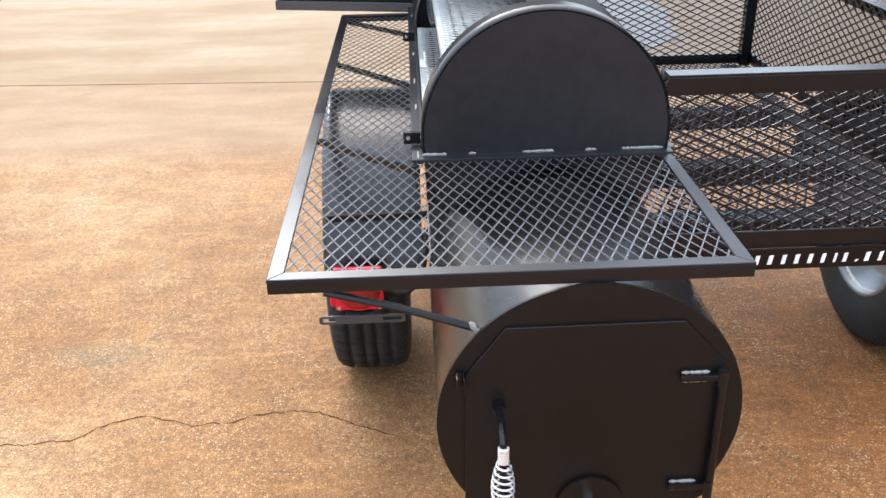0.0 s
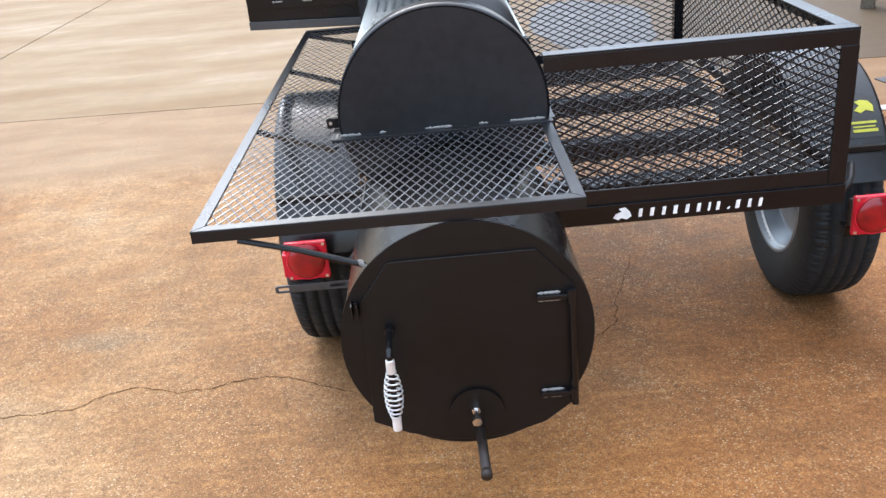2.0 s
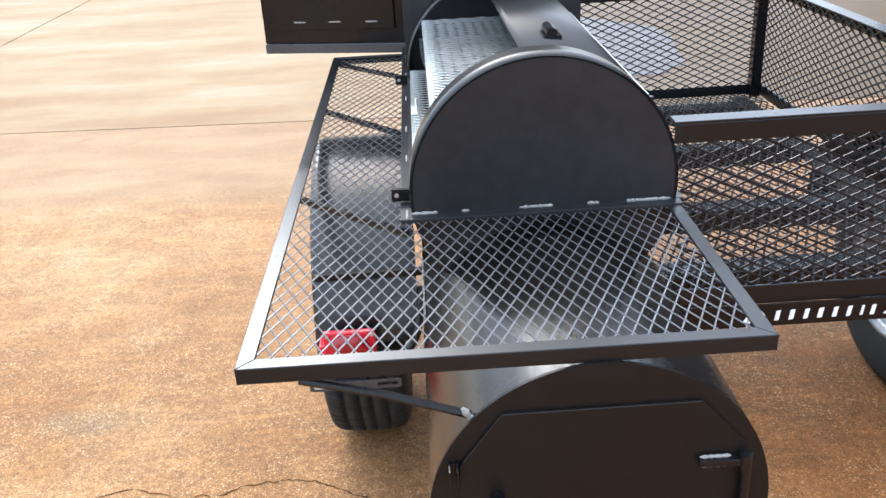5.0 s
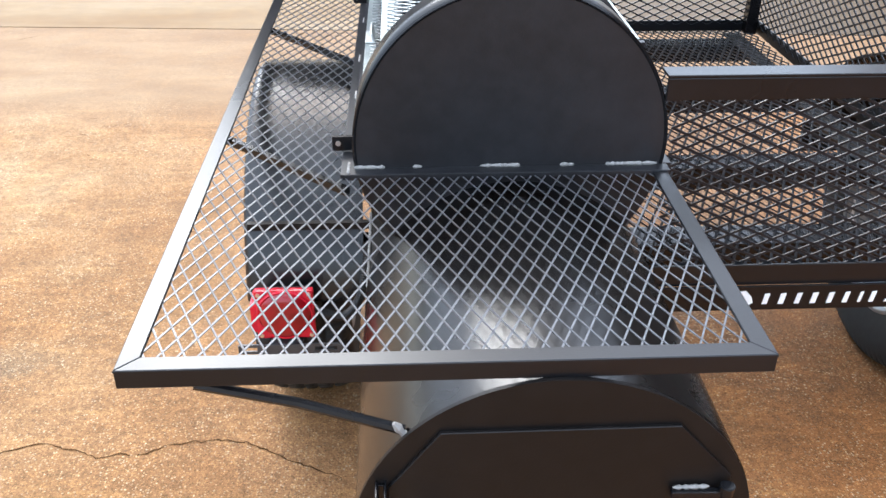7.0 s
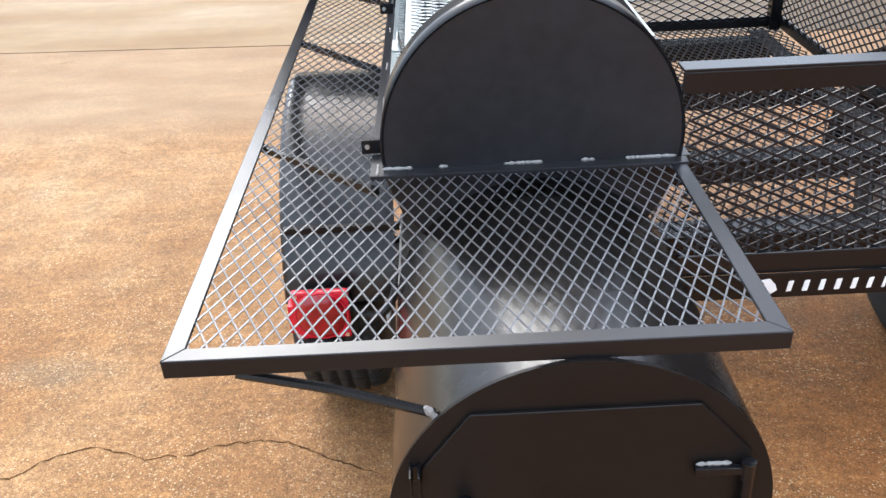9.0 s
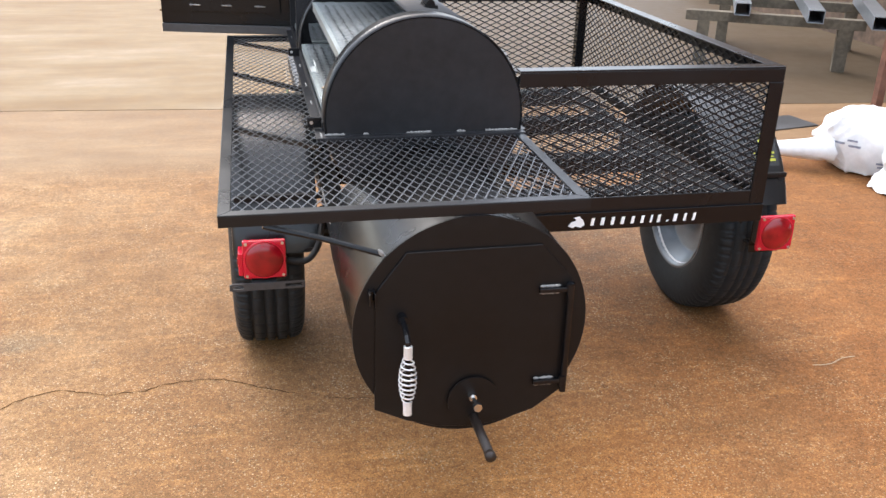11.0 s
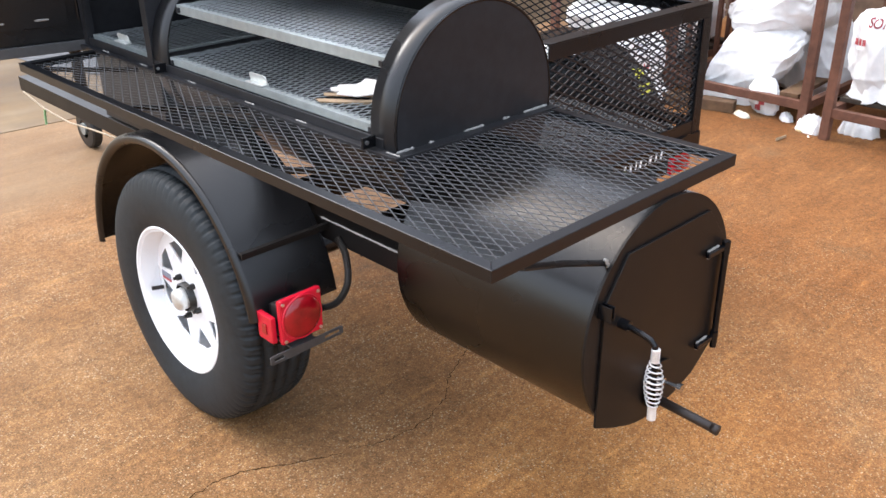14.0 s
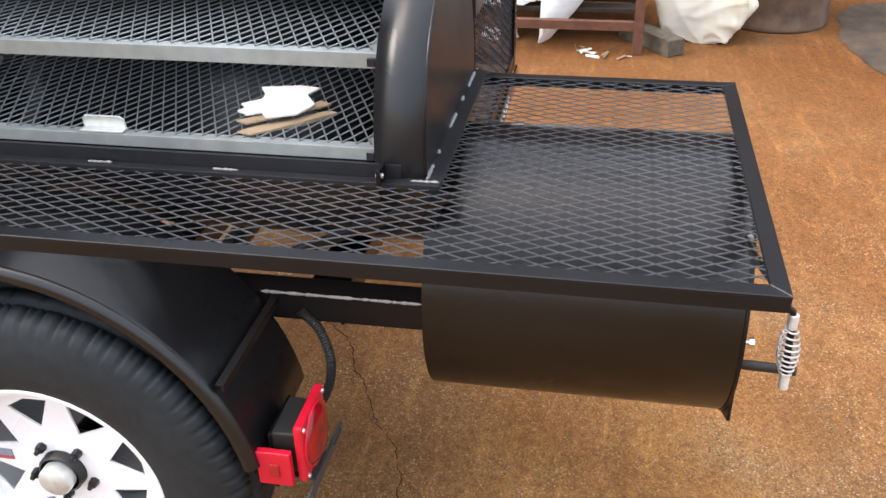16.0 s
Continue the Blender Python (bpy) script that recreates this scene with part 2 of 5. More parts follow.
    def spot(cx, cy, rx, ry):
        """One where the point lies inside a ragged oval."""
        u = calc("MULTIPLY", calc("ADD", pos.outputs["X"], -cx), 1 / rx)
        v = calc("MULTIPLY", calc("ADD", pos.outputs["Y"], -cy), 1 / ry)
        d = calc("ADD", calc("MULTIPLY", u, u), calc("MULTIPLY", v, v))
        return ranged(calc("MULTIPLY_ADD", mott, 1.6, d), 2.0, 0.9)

    for cx, cy, rx, ry, k in ((-0.75, 1.15, 0.15, 0.08, 0.55), (-0.62, 0.2, 0.08, 0.05, 0.4), (0.02, 3.02, 0.16, 0.05, 0.4), (-1.9, 2.4, 0.3, 0.08, 0.3)):
        col = mixed(calc("MULTIPLY", spot(cx, cy, rx, ry), k), col, (0.125, 0.092, 0.058))
    # pale worn oval below the firebox, brightened further to lift the shade there
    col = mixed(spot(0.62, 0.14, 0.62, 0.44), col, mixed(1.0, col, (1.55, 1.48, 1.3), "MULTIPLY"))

    # shade under the trailer mixed into the concrete as a darker, greyer oval
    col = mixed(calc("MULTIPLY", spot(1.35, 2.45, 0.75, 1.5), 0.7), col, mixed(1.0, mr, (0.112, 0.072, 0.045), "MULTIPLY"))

    # trowelled band before the joint
    smooth = ranged(wob_y, 2.95, 3.35)
    col = mixed(calc("MULTIPLY", smooth, 0.7), col, ramp(noise_tex(2.2, 6, 0.6, stretched((0.6, 2.2, 1))), [(0.35, (0.165, 0.108, 0.062)), (0.65, (0.225, 0.155, 0.092))]))
    # slab behind the joint, smeared along its length
    smear = noise_tex(1.2, 6, 0.62, stretched((0.5, 1.4, 1), 6))
    pale = ramp(smear, [(0.34, (0.160, 0.098, 0.046)), (0.5, (0.192, 0.130, 0.070)), (0.6, (0.215, 0.155, 0.094)), (0.72, (0.26, 0.205, 0.14))])
    pale = mixed(0.5, pale, mr, "MULTIPLY")
    side = ranged(wob, 1.8, 3.1)
    wet = calc("MULTIPLY", beyond, side)
    # muddy tone towards the racks, darkened further for the workshop's shade
    pale = mixed(calc("MULTIPLY", side, 0.85), pale, (0.062, 0.044, 0.028))
    col = mixed(beyond, col, pale)

    # stones: pale ones stand out of the worn matrix, dark ones sit in it
    rough_part = calc("MULTIPLY", ranged(smooth, 0, 1, 1.0, 0.3), ranged(beyond, 0, 1, 1.0, 0.1))
    worn = calc("MULTIPLY", rough_part, ranged(noise_tex(4.5, 5, 0.65), 0.38, 0.62, 0.2, 1.0))
    worn = calc("MULTIPLY", worn, ranged(wob, 2.9, 4.3, 1.0, 0.25))
    vor = n.new("ShaderNodeTexVoronoi")
    vor.inputs["Scale"].default_value = 165
    l.new(where, vor.inputs["Vector"])
    sep = n.new("ShaderNodeSeparateColor")
    l.new(vor.outputs["Color"], sep.inputs[0])
    disc = ranged(vor.outputs["Distance"], 0.55, 0.3)
    light = calc("MULTIPLY", calc("MULTIPLY", disc, ranged(sep.outputs[0], 0.54, 0.66)), worn)
    dark = calc("MULTIPLY", calc("MULTIPLY", disc, ranged(sep.outputs[0], 0.17, 0.1)), worn)
    stone = ramp(sep.outputs[2], [(0.0, (0.40, 0.25, 0.11)), (0.6, (0.50, 0.36, 0.2)), (1.0, (0.62, 0.52, 0.37))])
    col = mixed(calc("MULTIPLY", light, 0.5), col, stone)
    col = mixed(calc("MULTIPLY", dark, 0.6), col, (0.075, 0.042, 0.022))
    grit = n.new("ShaderNodeTexVoronoi")
    grit.inputs["Scale"].default_value = 300
    l.new(where, grit.inputs["Vector"])
    gsep = n.new("ShaderNodeSeparateColor")
    l.new(grit.outputs["Color"], gsep.inputs[0])
    gr = ramp(gsep.outputs[0], [(0.0, (0.5, 0.47, 0.44)), (0.3, grey(0.92)), (0.75, grey(1.08)), (1.0, (1.7, 1.72, 1.7))])
    col = mixed(calc("MULTIPLY", rough_part, 0.7), col, gr, "MULTIPLY")
    l.new(col, p.inputs["Base Color"])

    rough = calc("MULTIPLY_ADD", wet, -0.1, ranged(mott, 0, 1, 0.64, 0.86))
    l.new(rough, p.inputs["Roughness"])
    p.inputs["Specular IOR Level"].default_value = 0.16
    b = n.new("ShaderNodeBump")
    b.inputs["Distance"].default_value = 0.003
    l.new(calc("MULTIPLY", rough_part, 0.55), b.inputs["Strength"])
    l.new(calc("MULTIPLY", disc, sep.outputs[1]), b.inputs["Height"])
    b2 = n.new("ShaderNodeBump")
    b2.inputs["Distance"].default_value = 0.01
    l.new(ranged(beyond, 0, 1, 0.4, 0.06), b2.inputs["Strength"])
    l.new(mott, b2.inputs["Height"])
    l.new(b.outputs[0], b2.inputs["Normal"])
    l.new(b2.outputs[0], p.inputs["Normal"])
    return m


FENDER = material("fender_paint", (0.0065, 0.0062, 0.0066), 0.24, 0, 0.2, 40, 0.06, 300, spec=0.5)
CONCRETE = concrete()
WET = material("wet_grey_concrete", (0.05, 0.051, 0.055), 0.55, 0, 0.25, 12, 0.05, 60, second=(0.08, 0.082, 0.088), big=2, spec=0.2)
DAMP = material("grey_cement_patch", (0.055, 0.043, 0.034), 0.75, 0, 0.25, 12, 0.2, 90, second=(0.11, 0.078, 0.052), big=3)

# ---------------------------------------------------------------- mesh helpers
def part(name, bm, mat, parent=None, label="", smooth=0):
    """Link a bmesh as one mesh object under a thing or a part."""
    me = bpy.data.meshes.new(name)
    if smooth:
        for f in bm.faces:
            f.smooth = True
        for e in bm.edges:
            if len(e.link_faces) == 2 and e.calc_face_angle(0) > radians(smooth):
                e.smooth = False
    bm.to_mesh(me)
    bm.free()
    me.materials.append(mat)
    ob = new(name, me)
    if parent is not None:
        ob.parent = parent
    if label:
        ob["label"] = label
    return ob


def shared(name, me, parent, m=None):
    ob = new(name, me)
    ob.parent = parent
    if m is not None:
        ob.matrix_basis = m
    return ob


def thing(name, label, category, at=(0, 0, 0), group="", kind=""):
    ob = new(name)
    ob.location = at
    ob.empty_display_size = 0.05
    return tagged(ob, label, category, group, kind)


def box(bm, lo, hi, bevel=0.0, m=None):
    """An axis-aligned box from corner to corner."""
    r = bmesh.ops.create_cube(bm, size=1)
    vs = r["verts"]
    c = [(a + b) / 2 for a, b in zip(lo, hi)]
    s = [abs(b - a) for a, b in zip(lo, hi)]
    bmesh.ops.scale(bm, vec=s, verts=vs)
    bmesh.ops.translate(bm, vec=c, verts=vs)
    if bevel:
        es = list({e for v in vs for e in v.link_edges})
        out = bmesh.ops.bevel(bm, geom=es, offset=bevel, segments=2, affect="EDGES", profile=0.6)
        vs = list({v for f in out["faces"] for v in f.verts} | {v for v in vs if v.is_valid})
    if m is not None:
        bmesh.ops.transform(bm, matrix=m, verts=vs)
    return vs


def bar(bm, a, b, w, h, up=(0, 0, 1), bevel=0.0):
    """A rectangular bar from a to b, w across and h along up."""
    a, b = Vector(a), Vector(b)
    d = (b - a)
    y = d.normalized()
    u = Vector(up)
    x = y.cross(u).normalized()
    z = x.cross(y)
    m = Matrix((x, y, z)).transposed().to_4x4()
    m.translation = (a + b) / 2
    return box(bm, (-w / 2, -d.length / 2, -h / 2), (w / 2, d.length / 2, h / 2), bevel, m)


def tube(bm, pts, r, seg=10, caps=True, wave=None):
    """A round rod along a line of points."""
    pts = [Vector(p) for p in pts]
    rings = []
    side = None
    for i, p in enumerate(pts):
        d = (pts[min(i + 1, len(pts) - 1)] - pts[max(i - 1, 0)]).normalized()
        if side is None:
            side = d.orthogonal().normalized()
        side = (side - d * side.dot(d)).normalized()
        other = d.cross(side)
        rad = r if wave is None else r * wave(i)
        rings.append([bm.verts.new(p + rad * (math.cos(k * math.tau / seg) * side + math.sin(k * math.tau / seg) * other)) for k in range(seg)])
    for a, b in zip(rings, rings[1:]):
        for k in range(seg):
            bm.faces.new((a[k], a[(k + 1) % seg], b[(k + 1) % seg], b[k]))
    if caps:
        bm.faces.new(rings[0][::-1])
        bm.faces.new(rings[-1])
    return rings


def cyl(bm, a, b, r, seg=24, r2=None):
    """A cylinder or cone between two points, capped."""
    a, b = Vector(a), Vector(b)
    d = (b - a).normalized()
    s = d.orthogonal().normalized()
    o = d.cross(s)
    r2 = r if r2 is None else r2
    ra = [bm.verts.new(a + r * (math.cos(k * math.tau / seg) * s + math.sin(k * math.tau / seg) * o)) for k in range(seg)]
    rb = [bm.verts.new(b + r2 * (math.cos(k * math.tau / seg) * s + math.sin(k * math.tau / seg) * o)) for k in range(seg)]
    for k in range(seg):
        bm.faces.new((ra[k], ra[(k + 1) % seg], rb[(k + 1) % seg], rb[k]))
    bm.faces.new(ra[::-1])
    bm.faces.new(rb)


def arc_shell(bm, cx, cz, r, a0, a1, y0, y1, thick=0.006, step=4):
    """Curved plate about an axis along y, angles in degrees from +x towards +z."""
    n = max(2, int(abs(a1 - a0) / step))
    full = abs(abs(a1 - a0) - 360) < 1e-6
    cols = []
    for i in range(n if full else n + 1):
        a = radians(a0 + (a1 - a0) * i / n)
        c, s = math.cos(a), math.sin(a)
        cols.append([bm.verts.new((cx + q * c, y, cz + q * s)) for q, y in ((r, y0), (r, y1), (r - thick, y1), (r - thick, y0))])
    m = len(cols)
    for i in range(m if full else m - 1):
        p, q = cols[i], cols[(i + 1) % m]
        for k in range(4):
            bm.faces.new((p[k], q[k], q[(k + 1) % 4], p[(k + 1) % 4]))
    if not full:
        bm.faces.new(cols[0])
        bm.faces.new(cols[-1][::-1])


def plate(bm, outline, depth, m=None):
    """A flat plate: outline of (u, v) drawn in x and z, extruded along y by depth."""
    a = [bm.verts.new((u, 0, v)) for u, v in outline]
    b = [bm.verts.new((u, depth, v)) for u, v in outline]
    n = len(outline)
    bm.faces.new(a)
    bm.faces.new(b[::-1])
    for i in range(n):
        bm.faces.new((a[i], b[i], b[(i + 1) % n], a[(i + 1) % n]))
    if m is not None:
        bmesh.ops.transform(bm, matrix=m, verts=a + b)
    return a + b


def circle(cx, cz, r, n=64):
    return [(cx + r * math.cos(k * math.tau / n), cz + r * math.sin(k * math.tau / n)) for k in range(n)]


def lathe(bm, profile, seg, m, ripple=None):
    """Turn a profile of (axis, radius) about the local x axis."""
    rings = []
    for j, (x, r) in enumerate(profile):
        ring = []
        for k in range(seg):
            q = r + (ripple(j, k) if ripple else 0)
            a = k * math.tau / seg
            ring.append(bm.verts.new(m @ Vector((x, q * math.cos(a), q * math.sin(a)))))
        rings.append(ring)
    for a, b in zip(rings, rings[1:]):
        for k in range(seg):
            bm.faces.new((a[k], a[(k + 1) % seg], b[(k + 1) % seg], b[k]))


def expanded(name, mat, parent, origin, u, v, wide, high, across_u=True, inside=None, swd=0.0234, lwd=0.0508, strand=0.0036, thick=0.0022, tilt=35):
    """A sheet of expanded metal, wide along u and high along v, every strand a twisted bar."""
    O, U, V = Vector(origin), Vector(u).normalized(), Vector(v).normalized()
    N = U.cross(V)
    su, sv = (swd / 2, lwd / 2) if across_u else (lwd / 2, swd / 2)
    verts, faces = [], []
    nu, nv = int(wide / su), int(high / sv)
    short = V if not across_u else U
    for j in range(nv):
        for i in range(nu + 1):
            if (i + j) % 2:
                continue
            for k in (1, -1):
                i2 = i + k
                if not 0 <= i2 <= nu:
                    continue
                a, b = (i * su, j * sv), (i2 * su, (j + 1) * sv)
                if inside and not (inside(*a) and inside(*b)):
                    continue
                pa = O + U * a[0] + V * a[1]
                pb = O + U * b[0] + V * b[1]
                d = (pb - pa).normalized()
                side = d.cross(N).normalized()
                if side.dot(short) < 0:
                    side = -side
                c, s = math.cos(radians(tilt)), math.sin(radians(tilt))
                w1 = (side * c + N * s) * strand / 2
                w2 = (N * c - side * s) * thick / 2
                e = d * 0.0012
                at = len(verts)
                for q in (pa - e, pb + e):
                    verts += [q - w1 - w2, q + w1 - w2, q + w1 + w2, q - w1 + w2]
                for f in range(4):
                    faces.append((at + f, at + (f + 1) % 4, at + 4 + (f + 1) % 4, at + 4 + f))
    me = bpy.data.meshes.new(name)
    me.from_pydata(verts, [], faces)
    me.materials.append(mat)
    ob = new(name, me)
    ob.parent = parent
    return ob


def weld(bm, a, b, r=0.003, seed=0):
    """A short lumpy weld bead."""
    rng = random.Random(seed)
    a, b = Vector(a), Vector(b)
    n = max(4, int((b - a).length / 0.004))
    bumps = [0.5 + 0.7 * rng.random() for _ in range(n + 1)]
    bumps[0] = bumps[-1] = 0.35
    tube(bm, [a.lerp(b, i / n) for i in range(n + 1)], r, 6, True, lambda i: bumps[i])


def text_part(words, size, mat, parent, m, squeeze=1.0):
    """Flat lettering as a mesh."""
    cu = bpy.data.curves.new("lettering", "FONT")
    cu.body, cu.size, cu.align_x, cu.extrude = words, size, "CENTER", 0.0005
    cu.offset = size * 0.018
    tmp = new("lettering_source", cu)
    me = bpy.data.meshes.new_from_object(tmp.evaluated_get(bpy.context.evaluated_depsgraph_get()))
    bpy.data.objects.remove(tmp)
    bpy.data.curves.remove(cu)
    me.name = "lettering"
    me.materials.clear()
    me.materials.append(mat)
    ob = new("lettering", me)
    ob.parent = parent
    ob.matrix_basis = m @ Matrix.Diagonal((squeeze, 1, 1, 1))
    return ob


# ---------------------------------------------------------------- ground
SLOPE = -0.065                       # the long joint runs a little askew
def joint_y(x):
    return 4.115 + SLOPE * x

ground = thing("ground", "orange-brown stained exposed-aggregate concrete yard with joints and cracks", "ground", kind="structure")
bm = bmesh.new()
bmesh.ops.create_grid(bm, x_segments=1, y_segments=1, size=400)
bmesh.ops.translate(bm, vec=(0, 0, -0.014), verts=bm.verts)
part("joint_bed", bm, JOINT, ground, "dark dirt in the joints")
GAP = 0.007
for x0, x1, front in ((-300, -3.43, True), (-3.43, 300, True), (-300, -3.43, False), (-3.43, 300, False)):
    bm = bmesh.new()
    g0 = x0 + GAP if x0 > -100 else x0
    g1 = x1 - GAP if x1 < 100 else x1
    if front:
        g0, g1 = (x0, x1)
        if x0 < -100:
            bm.free()
            continue
        pts = [(-300, -300), (300, -300), (300, joint_y(300) - GAP), (-300, joint_y(-300) - GAP)]
    else:
        pts = [(g0, joint_y(g0) + GAP), (g1, joint_y(g1) + GAP), (g1, 300), (g0, 300)]
    top = [bm.verts.new((x, y, 0)) for x, y in pts]
    low = [bm.verts.new((x, y, -0.013)) for x, y in pts]
    bm.faces.new(top)
    for i in range(4):
        bm.faces.new((top[i], low[i], low[(i + 1) % 4], top[(i + 1) % 4]))
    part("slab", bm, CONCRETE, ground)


def crack(points, width, seed):
    """A ragged open crack in the slab."""
    rng = random.Random(seed)
    pts = []
    for (xa, ya), (xb, yb) in zip(points, points[1:]):
        n = max(2, int(math.hypot(xb - xa, yb - ya) / 0.012))
        for i in range(n):
            t = i / n
            pts.append((xa + (xb - xa) * t, ya + (yb - ya) * t))
    bm = bmesh.new()
    prev = None
    for i, (x, y) in enumerate(pts):
        x += 0.008 * noise.noise((x * 20, y * 20, seed)) + rng.uniform(-0.003, 0.003)
        y += 0.014 * noise.noise((x * 19, y * 19, seed + 5.0)) + 0.006 * noise.noise((x * 60, y * 60, seed + 7.0)) + rng.uniform(-0.0035, 0.0035)
        a = pts[max(0, i - 1)]
        b = pts[min(len(pts) - 1, i + 1)]
        d = Vector((b[0] - a[0], b[1] - a[1])).normalized()
        w = width * (0.25 + 0.75 * rng.random()) * min(1, 0.2 + i / 8, 0.2 + (len(pts) - 1 - i) / 8)
        l = bm.verts.new((x - d.y * w, y + d.x * w, 0.0012))
        r = bm.verts.new((x + d.y * w, y - d.x * w, 0.0012))
        if prev and noise.noise((x * 16, y * 16, seed + 9.0)) > -0.5:
            bm.faces.new((prev[0], prev[1], r, l))
        prev = (l, r)
    return part("crack", bm, CRACK, ground, "dark ragged crack")


crack([(-1.45, 0.60), (-1.2, 0.68), (-0.98, 0.713), (-0.836, 0.721), (-0.693, 0.735), (-0.646, 0.781), (-0.557, 0.820), (-0.491, 0.816), (-0.415, 0.783), (-0.302, 0.772), (-0.245, 0.804), (-0.164, 0.818), (-0.053, 0.812), (0.007, 0.778), (0.09, 0.72), (0.2, 0.68)], 0.0027, 3)
crack([(0.2, 0.68), (0.27, 0.645), (0.37, 0.632), (0.45, 0.642), (0.54, 0.668), (0.61, 0.735), (0.714, 0.778), (0.80, 0.838), (0.90, 0.868), (1.0, 0.96), (1.035, 1.129), (1.129, 1.377), (1.171, 1.517)], 0.0021, 8)
crack([(1.2, 0.705), (1.31, 0.69), (1.41, 0.667), (1.5, 0.645), (1.62, 0.60)], 0.0010, 12)
crack([(-1.74, 3.98), (-1.66, 4.03), (-1.62, 4.09)], 0.004, 14)
# shallow chips
for x, y, r in ((-1.03, 2.66, 0.007), (-0.985, 2.69, 0.009), (-0.93, 2.60, 0.007), (-0.99, 2.86, 0.006), (-0.88, 2.78, 0.005), (-0.90, 2.47, 0.006)):
    crack([(x - 0.025, y + 0.004), (x, y), (x + 0.028, y - 0.003)], r, int(-x * 100))


def patch(name, cx, cy, rx, ry, mat, label, seed, z=0.004):
    bm = bmesh.new()
    n = 72
    vs = []
    for k in range(n):
        a = k * math.tau / n
        w = 1 + 0.16 * noise.noise((math.cos(a) * 1.6, math.sin(a) * 1.6, seed)) + 0.04 * noise.noise((math.cos(a) * 6, math.sin(a) * 6, seed))
        vs.append(bm.verts.new((cx + rx * w * math.cos(a), cy + ry * w * math.sin(a), z)))
    bm.faces.new(vs)
    ob = part(name, bm, mat)
    return tagged(ob, label, "puddle", kind="structure")


patch("puddle", 1.75, 5.72, 0.48, 1.0, WET, "shallow grey puddle on the concrete", 2.0)
patch("cement_patch", 3.8, -1.42, 0.75, 0.55, DAMP, "grey cement patch on the red-stained concrete", 7.0)

wall = thing("workshop_wall", "tall dark brown sheet-metal workshop wall behind the racks", "wall", kind="structure")
bm = bmesh.new()
box(bm, (5.9, -5, 0), (6.1, 9.75, 5.2))
part("wall_panel", bm, RUSTY, wall)

# ---------------------------------------------------------------- smoker trailer
TOP = 0.849                          # top of the shelf frame
T = 0.0254
CX, CZ, CR = 0.503, 0.888, 0.254     # cooking chamber
FX, FZ, FR = 0.513, 0.568, 0.256     # firebox
trailer = thing("smoker_trailer", "black offset barbecue smoker with mesh shelves built on a single-axle trailer", "smoker trailer")

# shelf round the firebox and along the chamber
bm = bmesh.new()
def angle_iron(flat, leg):
    """Top flange drawn as a mitred outline, with a leg hanging along its outer edge."""
    lo = [bm.verts.new((x, y, TOP - 0.0035)) for x, y in flat]
    hi = [bm.verts.new((x, y, TOP)) for x, y in flat]
    bm.faces.new(hi)
    bm.faces.new(lo[::-1])
    n = len(flat)
    fs = [bm.faces.new((lo[k], lo[(k + 1) % n], hi[(k + 1) % n], hi[k])) for k in range(n)]
    bmesh.ops.bevel(bm, geom=list({e for v in hi for e in v.link_edges if e.other_vert(v) in hi}), offset=0.0012, segments=1, affect="EDGES")
    box(bm, leg[0], leg[1], 0.0008)
z0, z1 = TOP - T, TOP - 0.0036
E = 1.936
angle_iron([(0, 0), (0.758, 0), (0.758 - T, T), (T, T)], ((0.0005, 0.0005, z0), (0.7575, 0.004, z1)))
angle_iron([(0, 0), (T, T), (T, E - T), (0, E)], ((0.0005, 0.004, z0), (0.004, E - 0.004, z1)))
angle_iron([(0, E), (T, E - T), (0.25, E - T), (0.25, E)], ((0.0005, E - 0.004, z0), (0.25, E - 0.0005, z1)))
angle_iron([(0.758, 0), (0.758, 0.512), (0.758 - T, 0.512), (0.758 - T, T)], ((0.754, 0.004, z0), (0.7575, 0.512, z1)))
shelf = part("shelf", bm, TUBE, trailer, "black square-tube shelf frame")
for ya, yb in ((0.682, 0.47), (1.338, 1.075), (1.90, 1.66)):
    bm = bmesh.new()
    bar(bm, (T - 0.008, ya, TOP - 0.017), (0.24, yb, TOP - 0.017), 0.012, 0.012)
    part("cross_rod", bm, BLACK, shelf)
def in_shelf(u, v):
    return 0 <= u <= 0.738 and 0 <= v <= 1.9 and (v < 0.50 or u < 0.232)
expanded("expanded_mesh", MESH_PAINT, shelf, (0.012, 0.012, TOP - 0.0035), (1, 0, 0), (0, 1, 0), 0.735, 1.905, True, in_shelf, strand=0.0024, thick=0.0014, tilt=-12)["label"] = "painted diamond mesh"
bm = bmesh.new()
tube(bm, [(0.085, 0.01, TOP - T - 0.004), (0.2, 0.014, 0.785), (0.324, 0.008, FZ + 0.176)], 0.0065, 8)
part("brace_rod", bm, BLACK, shelf)
bm = bmesh.new()
weld(bm, (0.312, 0.004, 0.758), (0.328, 0.004, 0.736), 0.008, 4)
part("weld_bead", bm, WELD, shelf)

# ---- firebox
bm = bmesh.new()
arc_shell(bm, FX, FZ, FR, 0, 360, 0.0, 0.53, 0.006, 3)
plate(bm, circle(FX, FZ, FR - 0.004, 96), 0.006, pose(0, 0.524, 0))
firebox = part("firebox", bm, FIREBOX, trailer, "black round steel firebox", 40)
bm = bmesh.new()
plate(bm, circle(FX - 0.002, FZ, FR + 0.0005, 120), 0.006, pose(0, -0.0065, 0))
part("face_plate", bm, FACE, firebox)
DOOR = [(0.303, 0.668), (0.367, 0.754), (0.655, 0.755), (0.728, 0.672), (0.729, 0.404), (0.66, 0.352), (0.59, 0.330), (0.515, 0.322), (0.44, 0.330), (0.37, 0.352), (0.3, 0.387)]
